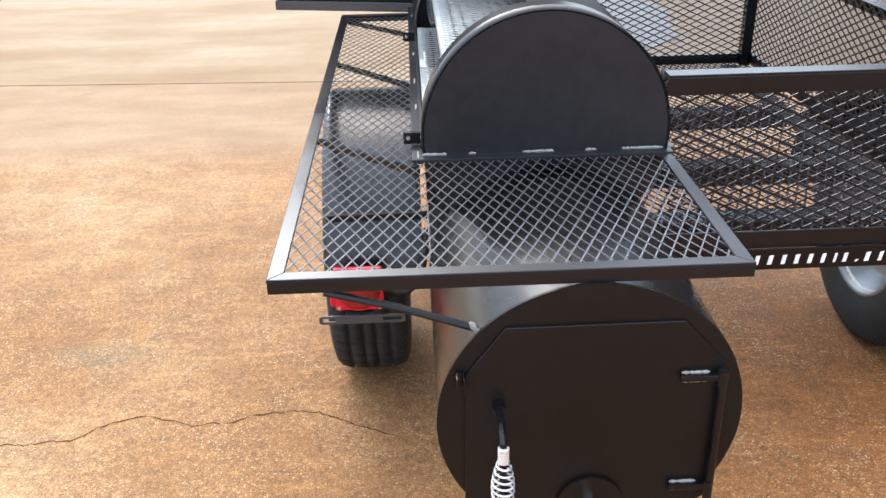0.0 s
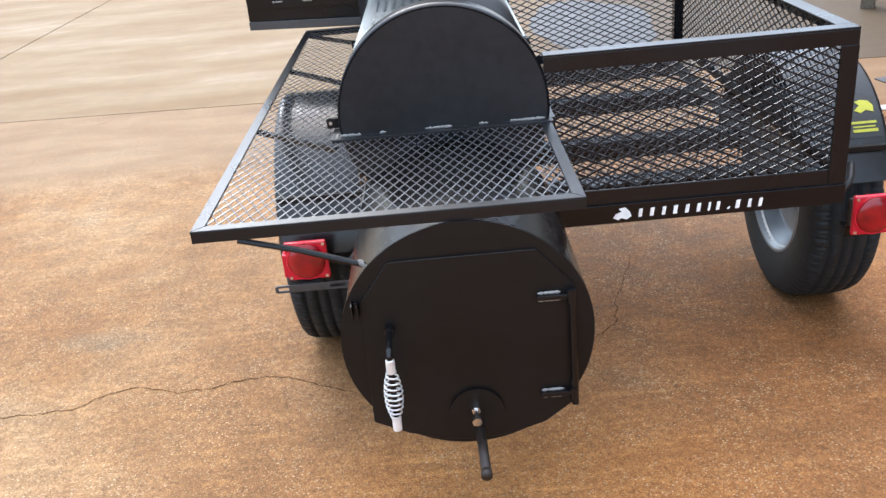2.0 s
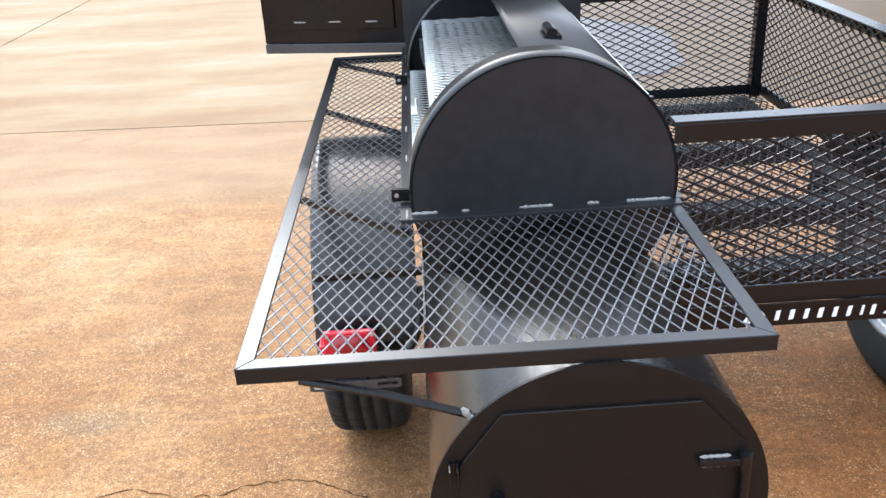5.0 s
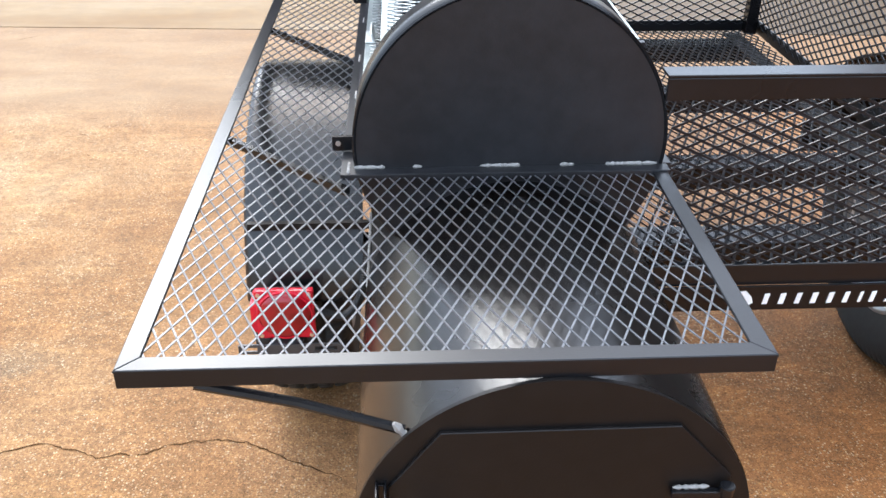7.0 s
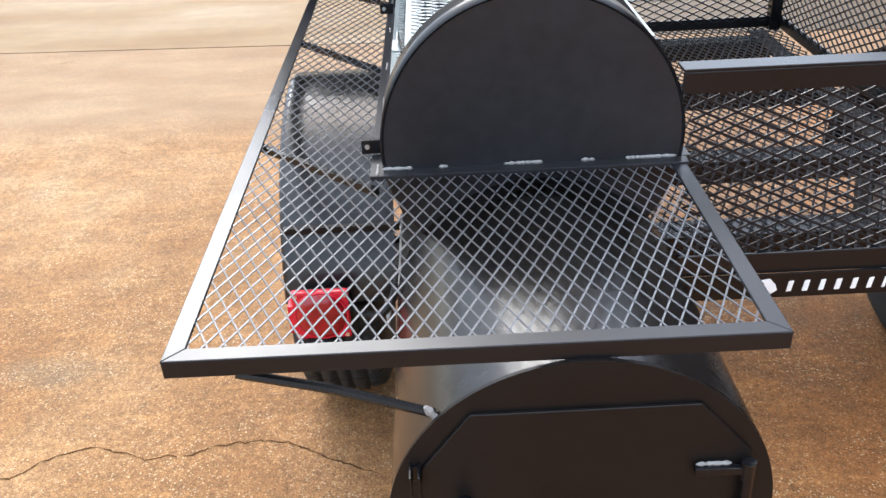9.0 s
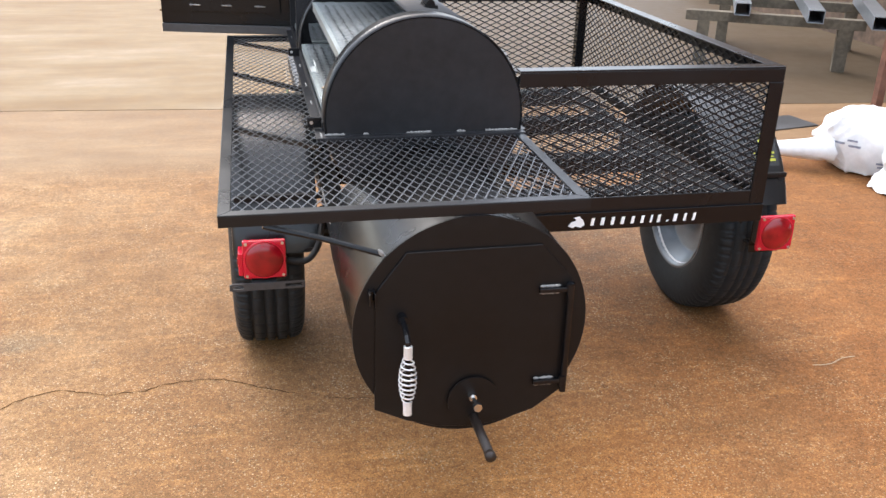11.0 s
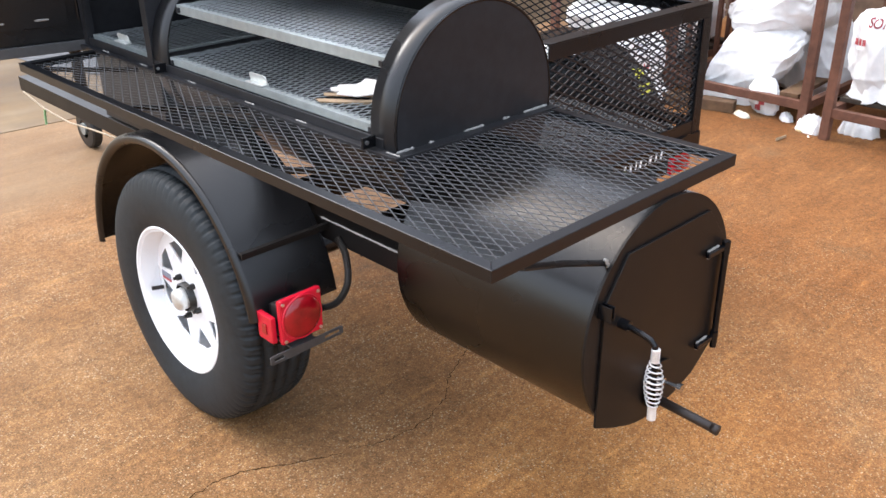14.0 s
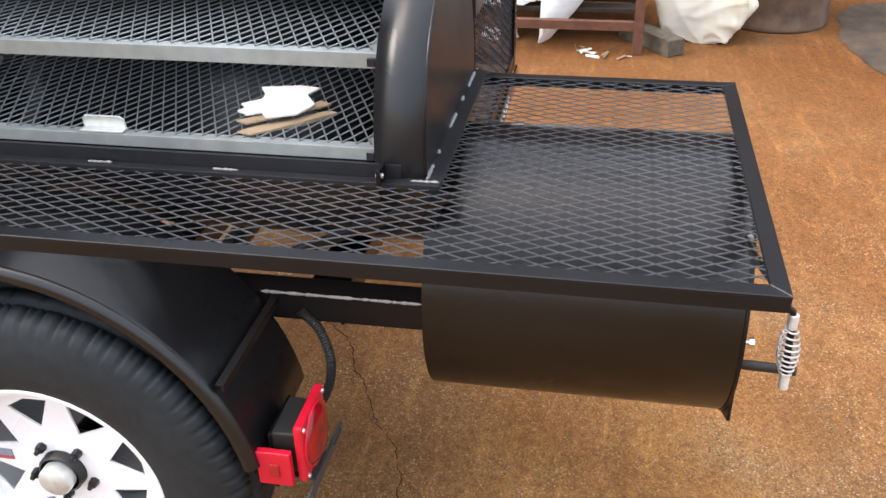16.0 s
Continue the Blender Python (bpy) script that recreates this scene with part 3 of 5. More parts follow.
bm = bmesh.new()
vs = plate(bm, DOOR, 0.006, pose(0, -0.0124, 0))
bmesh.ops.bevel(bm, geom=list(bm.edges), offset=0.0009, segments=1, affect="EDGES")
part("door", bm, FACE, firebox, "flat black firebox door")
for z in (0.653, 0.427):
    bm = bmesh.new()
    bar(bm, (0.652, -0.020, z), (0.716, -0.022, z), 0.011, 0.011, (0, 0, 1), 0.002)
    cyl(bm, (0.72, -0.024, z - 0.014), (0.72, -0.024, z + 0.014), 0.0095, 12)
    part("hinge", bm, BLACK, firebox)
    bm = bmesh.new()
    weld(bm, (0.654, -0.018, z + 0.008), (0.70, -0.018, z + 0.008), 0.003, int(z * 1000))
    weld(bm, (0.654, -0.018, z - 0.008), (0.70, -0.018, z - 0.008), 0.003, int(z * 1001))
    part("weld_bead", bm, WELD, firebox, "bare metal weld")
bm = bmesh.new()
cyl(bm, (0.722, -0.024, 0.40), (0.722, -0.024, 0.668), 0.0075, 12)
part("hinge_pin", bm, BLACK, firebox)
# latch, bent rod and coiled spring grip
bm = bmesh.new()
cyl(bm, (0.357, -0.012, 0.61), (0.357, -0.034, 0.61), 0.011, 14)
tube(bm, [(0.357, -0.02, 0.61), (0.357, -0.06, 0.606), (0.357, -0.083, 0.601), (0.357, -0.093, 0.592), (0.357, -0.096, 0.575), (0.356, -0.102, 0.43)], 0.0062, 10)
part("latch_rod", bm, BLACK, firebox)
bm = bmesh.new()
box(bm, (0.2906, -0.012, 0.650), (0.2984, -0.0065, 0.673), 0.001)
for x in (0.289, 0.300):
    box(bm, (x - 0.0016, -0.036, 0.646), (x + 0.0016, -0.006, 0.677), 0.001)
part("latch_catch", bm, BLACK, firebox)
bm = bmesh.new()
TURNS, STEP = 9.0, 18
pts = []
top, low = Vector((0.357, -0.0965, 0.560)), Vector((0.356, -0.1015, 0.459))
for i in range(int(TURNS * STEP) + 1):
    t = i / (TURNS * STEP)
    r = 0.0085 + 0.0095 * math.sin(math.pi * t) ** 0.8
    a = i * math.tau / STEP
    c = top.lerp(low, t)
    pts.append((c.x + r * math.cos(a), c.y + r * math.sin(a), c.z))
tube(bm, pts, 0.0019, 6)
part("spring_grip", bm, ZINC, firebox, "bright coiled-wire spring grip", 50)
for a, b in (((0.357, -0.096, 0.587), (0.357, -0.0965, 0.558)), ((0.356, -0.1015, 0.461), (0.356, -0.1025, 0.429))):
    n = 7
    P0, P1 = Vector(a), Vector(b)
    bm = bmesh.new()
    tube(bm, [P0.lerp(P1, k / 42) for k in range(43)], 0.0092, 12, True, lambda i: 0.86 if i % 6 == 0 else 1.0)
    part("close_coil", bm, ZINC, firebox, "tightly wound end of the grip")
# damper and drain
bm = bmesh.new()
plate(bm, circle(0.517, 0.395, 0.057, 48), 0.005, pose(0, -0.021, 0))
part("damper_disc", bm, FACE, firebox, smooth=40)
bm = bmesh.new()
cyl(bm, (0.515, -0.02, 0.405), (0.515, -0.07, 0.408), 0.0048, 12)
cyl(bm, (0.515, -0.021, 0.405), (0.515, -0.03, 0.405), 0.0095, 6)
cyl(bm, (0.515, -0.064, 0.408), (0.515, -0.074, 0.408), 0.0105, 6)
part("damper_bolt", bm, SHINY_BOLT, firebox, "shiny steel bolt")
bm = bmesh.new()
cyl(bm, (0.52, -0.007, 0.352), (0.524, -0.155, 0.343), 0.0105, 18)
cyl(bm, (0.52, -0.006, 0.352), (0.52, -0.018, 0.352), 0.016, 18)
cyl(bm, (0.5238, -0.148, 0.3434), (0.5242, -0.163, 0.3425), 0.0115, 18)
part("drain_pipe", bm, SOOTY, firebox, smooth=40)

# ---- cooking chamber
bm = bmesh.new()
arc_shell(bm, CX, CZ, CR, 0, 360, 0.515, 0.592, 0.006, 3)
arc_shell(bm, CX, CZ, CR, 184, 458, 0.592, 1.48, 0.006, 3)
arc_shell(bm, CX, CZ, CR, 0, 360, 1.48, 1.566, 0.006, 3)
chamber = part("cooking_chamber", bm, SHELL, trailer, "black barrel cooking chamber with its lid opening uncovered", 40)
bm = bmesh.new()
plate(bm, circle(CX, CZ, CR - 0.003, 120), 0.006, pose(0, 0.512, 0))
part("end_plate", bm, BLACK_FLAT, chamber)
bm = bmesh.new()
tube(bm, [(CX + (CR - 0.003) * math.cos(a), 0.5135, CZ + (CR - 0.003) * math.sin(a)) for a in [radians(-10 + 200 * i / 90) for i in range(91)]], 0.0035, 6)
part("seam_weld", bm, BLACK, chamber)
bm = bmesh.new()
arc = [radians(187 + 166 * i / 40) for i in range(41)]
plate(bm, [(CX + (CR - 0.007) * math.cos(a), CZ + (CR - 0.007) * math.sin(a)) for a in arc], 0.005, pose(0, 1.5605, 0))
part("end_plate", bm, BLACK_FLAT, chamber)
# angle iron that carries the chamber on the shelf
bm = bmesh.new()
box(bm, (0.232, 0.487, TOP - 0.006), (0.762, 0.5125, TOP + 0.003), 0.001)
part("base_angle", bm, BLACK_FLAT, chamber)
bm = bmesh.new()
box(bm, (0.229, 0.4875, TOP - 0.006), (0.2535, 2.02, TOP + 0.0035), 0.001)
box(bm, (0.2475, 0.55, TOP + 0.0035), (0.2535, 2.02, TOP + 0.027), 0.001)
part("base_angle", bm, BLACK_FLAT, chamber)
bm = bmesh.new()
box(bm, (0.746, 0.515, TOP - 0.03), (0.77, 1.57, TOP + 0.003), 0.001)
part("base_angle", bm, BLACK_FLAT, chamber)
sd = 20
for xa, xb in ((0.25, 0.3), (0.345, 0.36), (0.455, 0.52), (0.585, 0.608), (0.66, 0.745)):
    bm = bmesh.new()
    weld(bm, (xa, 0.5105, TOP + 0.005), (xb, 0.5105, TOP + 0.005), 0.0036, sd)
    sd += 1
    part("weld_bead", bm, WELD, chamber, "bare metal weld")
for y in (0.512, 0.84, 1.06, 1.345, 1.62, 1.86):
    bm = bmesh.new()
    weld(bm, (0.2415, y - 0.022, TOP + 0.0045), (0.2415, y + 0.022, TOP + 0.004), 0.0026, sd)
    sd += 1
    part("weld_bead", bm, WELD, chamber, "bare metal weld")
for y in (0.578, 1.495):
    bm = bmesh.new()
    vs = box(bm, (0.212, y - 0.003, TOP + 0.006), (0.248, y + 0.004, TOP + 0.032), 0.001)
    part("latch_tab", bm, BLACK, chamber)
    bm = bmesh.new()
    cyl(bm, (0.222, y - 0.006, TOP + 0.02), (0.222, y + 0.006, TOP + 0.02), 0.0045, 10)
    part("bolt", bm, SCREW, chamber)
for y in (0.68, 1.36):
    bm = bmesh.new()
    cyl(bm, (CX + 0.035, y - 0.035, CZ + CR + 0.008), (CX + 0.035, y + 0.035, CZ + CR + 0.008), 0.011, 14)
    box(bm, (CX + 0.02, y - 0.03, CZ + CR - 0.006), (CX + 0.055, y + 0.03, CZ + CR + 0.004), 0.001)
    part("lid_hinge", bm, BLACK, chamber)

# ---- warming cabinet with its door swung open
CY0, CY1, CTOP = 1.566, 2.02, 1.92
bm = bmesh.new()
n = 72
ring_in, ring_out = [], []
for k in range(n):
    a = k * math.tau / n
    c, s = math.cos(a), math.sin(a)
    tx = ((0.76 if c > 0 else 0.25) - CX) / c if abs(c) > 1e-6 else 1e9
    tz = ((CTOP if s > 0 else TOP) - 0.95) / s if abs(s) > 1e-6 else 1e9
    t = min(tx, tz)
    ring_out.append((CX + t * c, 0.95 + t * s))
    q = min(0.215, t - 0.012)
    ring_in.append((CX + q * c, 0.95 + q * s))
for y in (CY0, CY0 + 0.005):
    vo = [bm.verts.new((x, y, z)) for x, z in ring_out]
    vi = [bm.verts.new((x, y, z)) for x, z in ring_in]
    for k in range(n):
        bm.faces.new((vo[k], vo[(k + 1) % n], vi[(k + 1) % n], vi[k]))
cabinet = part("warming_cabinet", bm, BLACK_FLAT, trailer, "upright black steel warming cabinet standing open")
for name, lo, hi, bev in (("lower_body", (0.27, CY0 + 0.02, 0.612), (0.74, CY1 - 0.01, TOP - 0.001), 0.002), ("far_side", (0.25, CY1 - 0.005, TOP), (0.76, CY1, CTOP), 0), ("back_panel", (0.755, CY0 + 0.005, TOP), (0.76, CY1 - 0.005, CTOP), 0),
                          ("floor_panel", (0.25, CY0 + 0.005, TOP), (0.755, CY1 - 0.005, TOP + 0.005), 0), ("top_panel", (0.25, CY0 + 0.005, CTOP - 0.005), (0.755, CY1 - 0.005, CTOP), 0),
                          ("front_stile", (0.246, CY0 - 0.002, TOP + 0.004), (0.272, CY0 + 0.03, CTOP - 0.01), 0.001), ("front_stile", (0.246, CY1 - 0.03, TOP + 0.004), (0.272, CY1 + 0.001, CTOP - 0.01), 0.001)):
    bm = bmesh.new()
    box(bm, lo, hi, bev)
    part(name, bm, BLACK_FLAT, cabinet)
turn = math.degrees(math.atan2(2.137 - 2.022, -0.255 - 0.25))
DM = pose(0.25, 2.022, 0.867, 0, 0, turn)
bm = bmesh.new()
box(bm, (0.0, -0.048, 0.0), (0.515, -0.002, 1.05), 0.003, DM)
cab_door = part("cabinet_door", bm, BLACK, cabinet, "black cabinet door swung wide open")
bm = bmesh.new()
box(bm, (0.04, -0.002, 0.05), (0.475, 0.010, 1.0), 0.002, DM)
part("inner_panel", bm, BLACK, cab_door)
bm = bmesh.new()
box(bm, (0.0, -0.05, -0.034), (0.515, 0.004, -0.001), 0.002, DM)
part("door_lip", bm, DULL, cab_door, "grey steel lip along the door's foot")
for i, u in enumerate((0.12, 0.25, 0.375)):
    bm = bmesh.new()
    weld(bm, DM @ Vector((u - 0.022, 0.0125, 0.075)), DM @ Vector((u + 0.022, 0.0125, 0.075)), 0.0035, 60 + i)
    part("weld_bead", bm, WELD, cab_door, "bare metal weld")
for z in (0.93, 1.75):
    bm = bmesh.new()
    cyl(bm, (0.244, 2.03, z), (0.244, 2.03, z + 0.08), 0.009, 12)
    part("cabinet_hinge", bm, BLACK, cabinet)

# ---- wood rack: mesh basket beside the chamber
RX0, RX1, RY0, RY1, RZ0, RZ1 = 0.765, 1.487, 0.508, 2.03, 0.612, 1.004
A = 0.042
rack = new("wood_rack")
rack.parent = trailer
rack["label"] = "black angle-iron basket with diamond mesh sides"
def angle_bar(name, *flanges):
    bm = bmesh.new()
    for lo, hi in flanges:
        box(bm, lo, hi, 0.0015)
    part(name, bm, TUBE, rack)
angle_bar("top_bar", ((RX0 - 0.02, RY0, RZ1 - A), (RX1, RY0 + 0.005, RZ1 - 0.005)), ((RX0 - 0.02, RY0, RZ1 - 0.005), (RX1, RY0 + A, RZ1)))
angle_bar("corner_post", ((RX1 - A, RY0 - 0.001, RZ0), (RX1 + 0.001, RY0 + 0.006, RZ1 - A)), ((RX1 - 0.005, RY0 + 0.006, RZ0), (RX1 + 0.001, RY0 + A, RZ1 - 0.006)))
angle_bar("bottom_bar", ((RX0, RY0 + 0.0005, RZ0), (RX1 - A, RY0 + 0.0055, RZ0 + 0.042)))
angle_bar("top_bar", ((RX1 - 0.005, RY0 + A, RZ1 - A), (RX1, RY1, RZ1 - 0.005)), ((RX1 - A, RY0 + A, RZ1 - 0.005), (RX1, RY1, RZ1)))
angle_bar("bottom_bar", ((RX1 - 0.005, RY0 + A, RZ0), (RX1, RY1, RZ0 + 0.04)))
angle_bar("top_bar", ((RX0, RY1 - 0.005, RZ1 - A), (RX1 - 0.006, RY1, RZ1 - 0.006)), ((RX0, RY1 - A, RZ1 - 0.0055), (RX1 - A, RY1, RZ1 - 0.0005)))
angle_bar("bottom_bar", ((RX0, RY1 - 0.005, RZ0), (RX1 - 0.006, RY1, RZ0 + 0.035)))
for x, y in ((RX1 - 0.03, RY1 - 0.03), (RX0 + 0.01, RY1 - 0.03)):
    bm = bmesh.new()
    box(bm, (x - 0.018, y - 0.018, RZ0), (x + 0.018, y + 0.018, RZ1 + 0.45 if x < 1 else RZ1 - 0.006), 0.002)
    part("post", bm, BLACK, rack)
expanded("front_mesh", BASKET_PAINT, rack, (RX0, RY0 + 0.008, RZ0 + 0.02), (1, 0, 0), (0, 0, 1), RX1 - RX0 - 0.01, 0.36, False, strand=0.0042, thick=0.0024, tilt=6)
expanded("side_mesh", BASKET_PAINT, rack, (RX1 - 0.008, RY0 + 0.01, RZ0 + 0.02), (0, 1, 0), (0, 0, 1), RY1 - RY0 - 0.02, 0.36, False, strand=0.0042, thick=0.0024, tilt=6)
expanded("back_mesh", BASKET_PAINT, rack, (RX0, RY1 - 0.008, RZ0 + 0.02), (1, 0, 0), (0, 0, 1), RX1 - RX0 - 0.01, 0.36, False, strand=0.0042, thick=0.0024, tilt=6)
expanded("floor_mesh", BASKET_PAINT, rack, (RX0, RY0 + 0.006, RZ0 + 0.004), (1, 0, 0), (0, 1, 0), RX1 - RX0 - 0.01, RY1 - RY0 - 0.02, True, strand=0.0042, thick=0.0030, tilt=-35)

# ---- trailer frame
bm = bmesh.new()
box(bm, (0.70, 0.501, 0.563), (1.487, 0.506, 0.6135), 0.001)
box(bm, (0.70, 0.506, 0.563), (1.487, 0.55, 0.569), 0.001)
rear_beam = part("rear_beam", bm, BLACK, trailer)
for x0, x1, y1 in ((0.262, 0.267, 2.76), (1.43, 1.435, 2.02)):
    bm = bmesh.new()
    s = 1 if x0 < 1 else -1
    box(bm, (x0, 0.507, 0.553), (x1, y1, 0.6075), 0.001)
    lo, hi = sorted((x1 if s > 0 else x0, (x1 if s > 0 else x0) + s * 0.05))
    box(bm, (lo, 0.507, 0.602), (hi, y1, 0.607), 0.001)
    part("side_rail", bm, FACE, trailer)
# pale bead along the rail's top edge imitates the light it catches
bm = bmesh.new()
weld(bm, (0.2618, 0.53, 0.6075), (0.2618, 0.82, 0.6078), 0.003, 90)
part("weld_bead", bm, WELD, trailer, "bare metal weld")
for y in (0.71, 1.055, 1.52, 1.95):
    bm = bmesh.new()
    box(bm, (0.268, y - 0.036, 0.594), (1.429, y + 0.036, 0.6), 0.001)
    box(bm, (0.268, y - 0.036, 0.545), (1.429, y - 0.03, 0.594), 0.001)
    part("cross_member", bm, BLACK, trailer)
bm = bmesh.new()
bar(bm, (0.80, 1.92, 0.555), (0.80, 3.9, 0.555), 0.06, 0.07, (0, 0, 1), 0.004)
part("tongue_bar", bm, BLACK, trailer)
bm = bmesh.new()
cyl(bm, (0.11, 1.134, 0.350), (1.64, 1.134, 0.350), 0.03, 16)
part("axle", bm, BLACK, trailer)
bm = bmesh.new()
cyl(bm, (0.80, 3.52, 0.19), (0.80, 3.52, 0.75), 0.028, 16)
box(bm, (0.775, 3.48, 0.09), (0.825, 3.56, 0.2), 0.004)
jack = part("tongue_jack", bm, BLACK, trailer)
bm = bmesh.new()
lathe(bm, [(-0.028, 0.045), (-0.026, 0.09), (-0.018, 0.1), (0.018, 0.1), (0.026, 0.09), (0.028, 0.045)], 28, pose(0.80, 3.52, 0.1))
part("jack_wheel", bm, PLASTIC, jack, "small black caster wheel")
bm = bmesh.new()
cyl(bm, (0.765, 3.52, 0.1), (0.835, 3.52, 0.1), 0.03, 18)
part("caster_hub", bm, STEEL, jack)

# plain marks in place of the maker's name along the rear beam
bm = bmesh.new()
outline = [(0, 0.006), (0.012, 0.0), (0.02, 0.005), (0.034, 0.0), (0.046, 0.008), (0.042, 0.02), (0.03, 0.033), (0.014, 0.03), (0.022, 0.022), (0.006, 0.016)]
plate(bm, outline, 0.002, pose(0.905, 0.4995, 0.572))
part("emblem", bm, WHITE_INK, rear_beam, "white emblem shape")
LETTER_W = (0.0145, 0.0155, 0.014, 0.0155, 0.0145, 0.0135, 0.006, 0.0135, 0.006, 0.016, 0.0125, 0.013)
x = 0.966
for i, w in enumerate(LETTER_W):
    bm = bmesh.new()
    h = 0.006 if i == 8 else 0.0225
    v = w * 0.62 if w > 0.008 else w * 0.9
    plate(bm, [(0, 0), (v, 0.0005), (v + 0.003, h), (0.003, h - 0.001)], 0.002, pose(x + 0.002, 0.4995, 0.576))
    part("letter_bar", bm, WHITE_INK, rear_beam)
    x += w + 0.0146

# ---- wheels
WY, WZ, WR = 1.134, 0.350, 0.353
PROFILE = [(-0.098, 0.205), (-0.104, 0.222), (-0.108, 0.25), (-0.109, 0.28), (-0.106, 0.305), (-0.101, 0.322), (-0.097, 0.333), (-0.088, 0.343), (-0.074, 0.348),
           (-0.060, 0.350), (-0.057, 0.341), (-0.051, 0.341), (-0.048, 0.3515), (-0.022, 0.353), (-0.019, 0.343), (-0.013, 0.343), (-0.010, 0.353),
           (0.010, 0.353), (0.013, 0.343), (0.019, 0.343), (0.022, 0.353), (0.048, 0.3515), (0.051, 0.341), (0.057, 0.341), (0.060, 0.350),
           (0.074, 0.348), (0.088, 0.343), (0.097, 0.333), (0.101, 0.322), (0.106, 0.305), (0.109, 0.28), (0.108, 0.25), (0.104, 0.222), (0.098, 0.205)]
LUGS = {5: 0.002, 6: 0.006, 7: 0.008, 8: 0.008, 9: 0.007, 24: 0.007, 25: 0.008, 26: 0.008, 27: 0.006, 28: 0.002}

SIPES = {8: 0.004, 9: 0.006, 12: 0.005, 13: 0.003, 16: 0.004, 17: 0.004, 20: 0.003, 21: 0.005, 24: 0.006, 25: 0.004}


def build_wheel(at, outward):
    """Tyre and spoked wheel; outward is -1 where the wheel's face looks to -x."""
    hub = new("wheel")
    hub.parent = trailer
    hub.location = at
    hub.empty_display_size = 0.05
    bm = bmesh.new()
    lathe(bm, PROFILE, 456, Matrix.Identity(4), lambda j, k: -LUGS.get(j, 0) * (k % 6 == 0) - SIPES.get(j, 0) * (k % 12 == 3))
    part("tyre", bm, RUBBER, hub, "ribbed black trailer tyre", 35)
    F = Matrix.Diagonal((-outward, 1, 1, 1))
    bm = bmesh.new()
    lathe(bm, [(-0.094, 0.192), (-0.096, 0.1945), (-0.0945, 0.1965), (-0.098, 0.1985), (-0.1005, 0.2005), (-0.0995, 0.2025), (-0.101, 0.2045), (-0.0985, 0.2075), (-0.092, 0.208), (-0.086, 0.196), (-0.07, 0.191), (-0.03, 0.186), (0.02, 0.18), (0.07, 0.19), (0.09, 0.196), (0.098, 0.207), (0.1, 0.204), (0.095, 0.194), (0.07, 0.184), (0.02, 0.174), (-0.03, 0.18), (-0.07, 0.185), (-0.088, 0.1885), (-0.094, 0.192)], 96, F)
    part("rim", bm, WHITE_RIM, hub, "white painted steel rim", 40)
    bm = bmesh.new()
    lathe(bm, [(0.101, 0.2075), (0.103, 0.2), (0.098, 0.194), (0.08, 0.189), (0.078, 0.176), (0.055, 0.173), (0.052, 0.159), (0.040, 0.156), (0.037, 0.143), (0.032, 0.12), (0.028, 0.09), (0.034, 0.06), (0.044, 0.055), (0.048, 0.05), (0.050, 0.001)], 56, F)
    part("wheel_back", bm, GALV_RIM, hub, "stepped galvanised back of the wheel", 30)
    bm = bmesh.new()
    def P(r, a):
        x = -0.060 if r < 0.07 else (-0.055 if r < 0.157 else -0.054 if r < 0.165 else -0.048)
        return bm.verts.new((x, r * math.cos(a), r * math.sin(a)))
    for q in range(8):
        for sg in (1, -1):
            e = radians(29 + 45 * q)
            def a(deg):
                return e + sg * radians(deg)
            polys = [[P(0.084, a(0)), P(0.091, a(0)), P(0.150, a(16)), P(0.160, a(16)), P(0.160, a(19.5)), P(0.160, a(22.5)), P(0.084, a(22.5)), P(0.084, a(11))],
                     [P(0.160, a(0)), P(0.160, a(16)), P(0.150, a(16)), P(0.155, a(0))]]
            for u, v in ((0, 16), (16, 19.5), (19.5, 22.5)):
                polys.append([P(0.160, a(u)), P(0.188, a(u)), P(0.188, a(v)), P(0.160, a(v))])
            for u, v in ((0, 11), (11, 22.5)):
                polys.append([P(0.042, a(u)), P(0.068, a(u)), P(0.068, a(v)), P(0.042, a(v))])
                polys.append([P(0.068, a(u)), P(0.084, a(u)), P(0.084, a(v)), P(0.068, a(v))])
            for c in polys:
                bm.faces.new(c if sg > 0 else c[::-1])
    bmesh.ops.remove_doubles(bm, verts=bm.verts, dist=0.0006)
    bmesh.ops.recalc_face_normals(bm, faces=bm.faces)
    bmesh.ops.solidify(bm, geom=list(bm.faces), thickness=0.004)
    bmesh.ops.transform(bm, matrix=F, verts=bm.verts)
    part("wheel_disc", bm, WHITE_RIM, hub, "white wheel centre with triangular openings")
    bm = bmesh.new()
    lathe(bm, [(0.0, 0.041), (-0.074, 0.041), (-0.078, 0.036)], 28, F)
    part("hub_barrel", bm, PLASTIC, hub, "black hub", 40)
    bm = bmesh.new()
    lathe(bm, [(-0.074, 0.030), (-0.093, 0.030), (-0.098, 0.027), (-0.099, 0.001)], 28, F)
    part("hub_cap", bm, TAB, hub, "bright metal dust cap", 40)
    nut = None
    for k in range(5):
        a = k * math.tau / 5 - 0.25
        c, s = 0.057 * math.cos(a), 0.057 * math.sin(a)
        if nut is None:
            bm = bmesh.new()
            cyl(bm, (0.0, 0, 0), (-0.014, 0, 0), 0.009, 6, 0.008)
            cyl(bm, (-0.014, 0, 0), (-0.022, 0, 0), 0.0045, 8)
            bmesh.ops.transform(bm, matrix=F, verts=bm.verts)
            first = part("lug_nut", bm, PLASTIC, hub)
            first.location = F @ Vector((-0.059, c, s))
            nut = first.data
        else:
            shared("lug_nut", nut, hub, Matrix.Translation(F @ Vector((-0.059, c, s))))
    bm = bmesh.new()
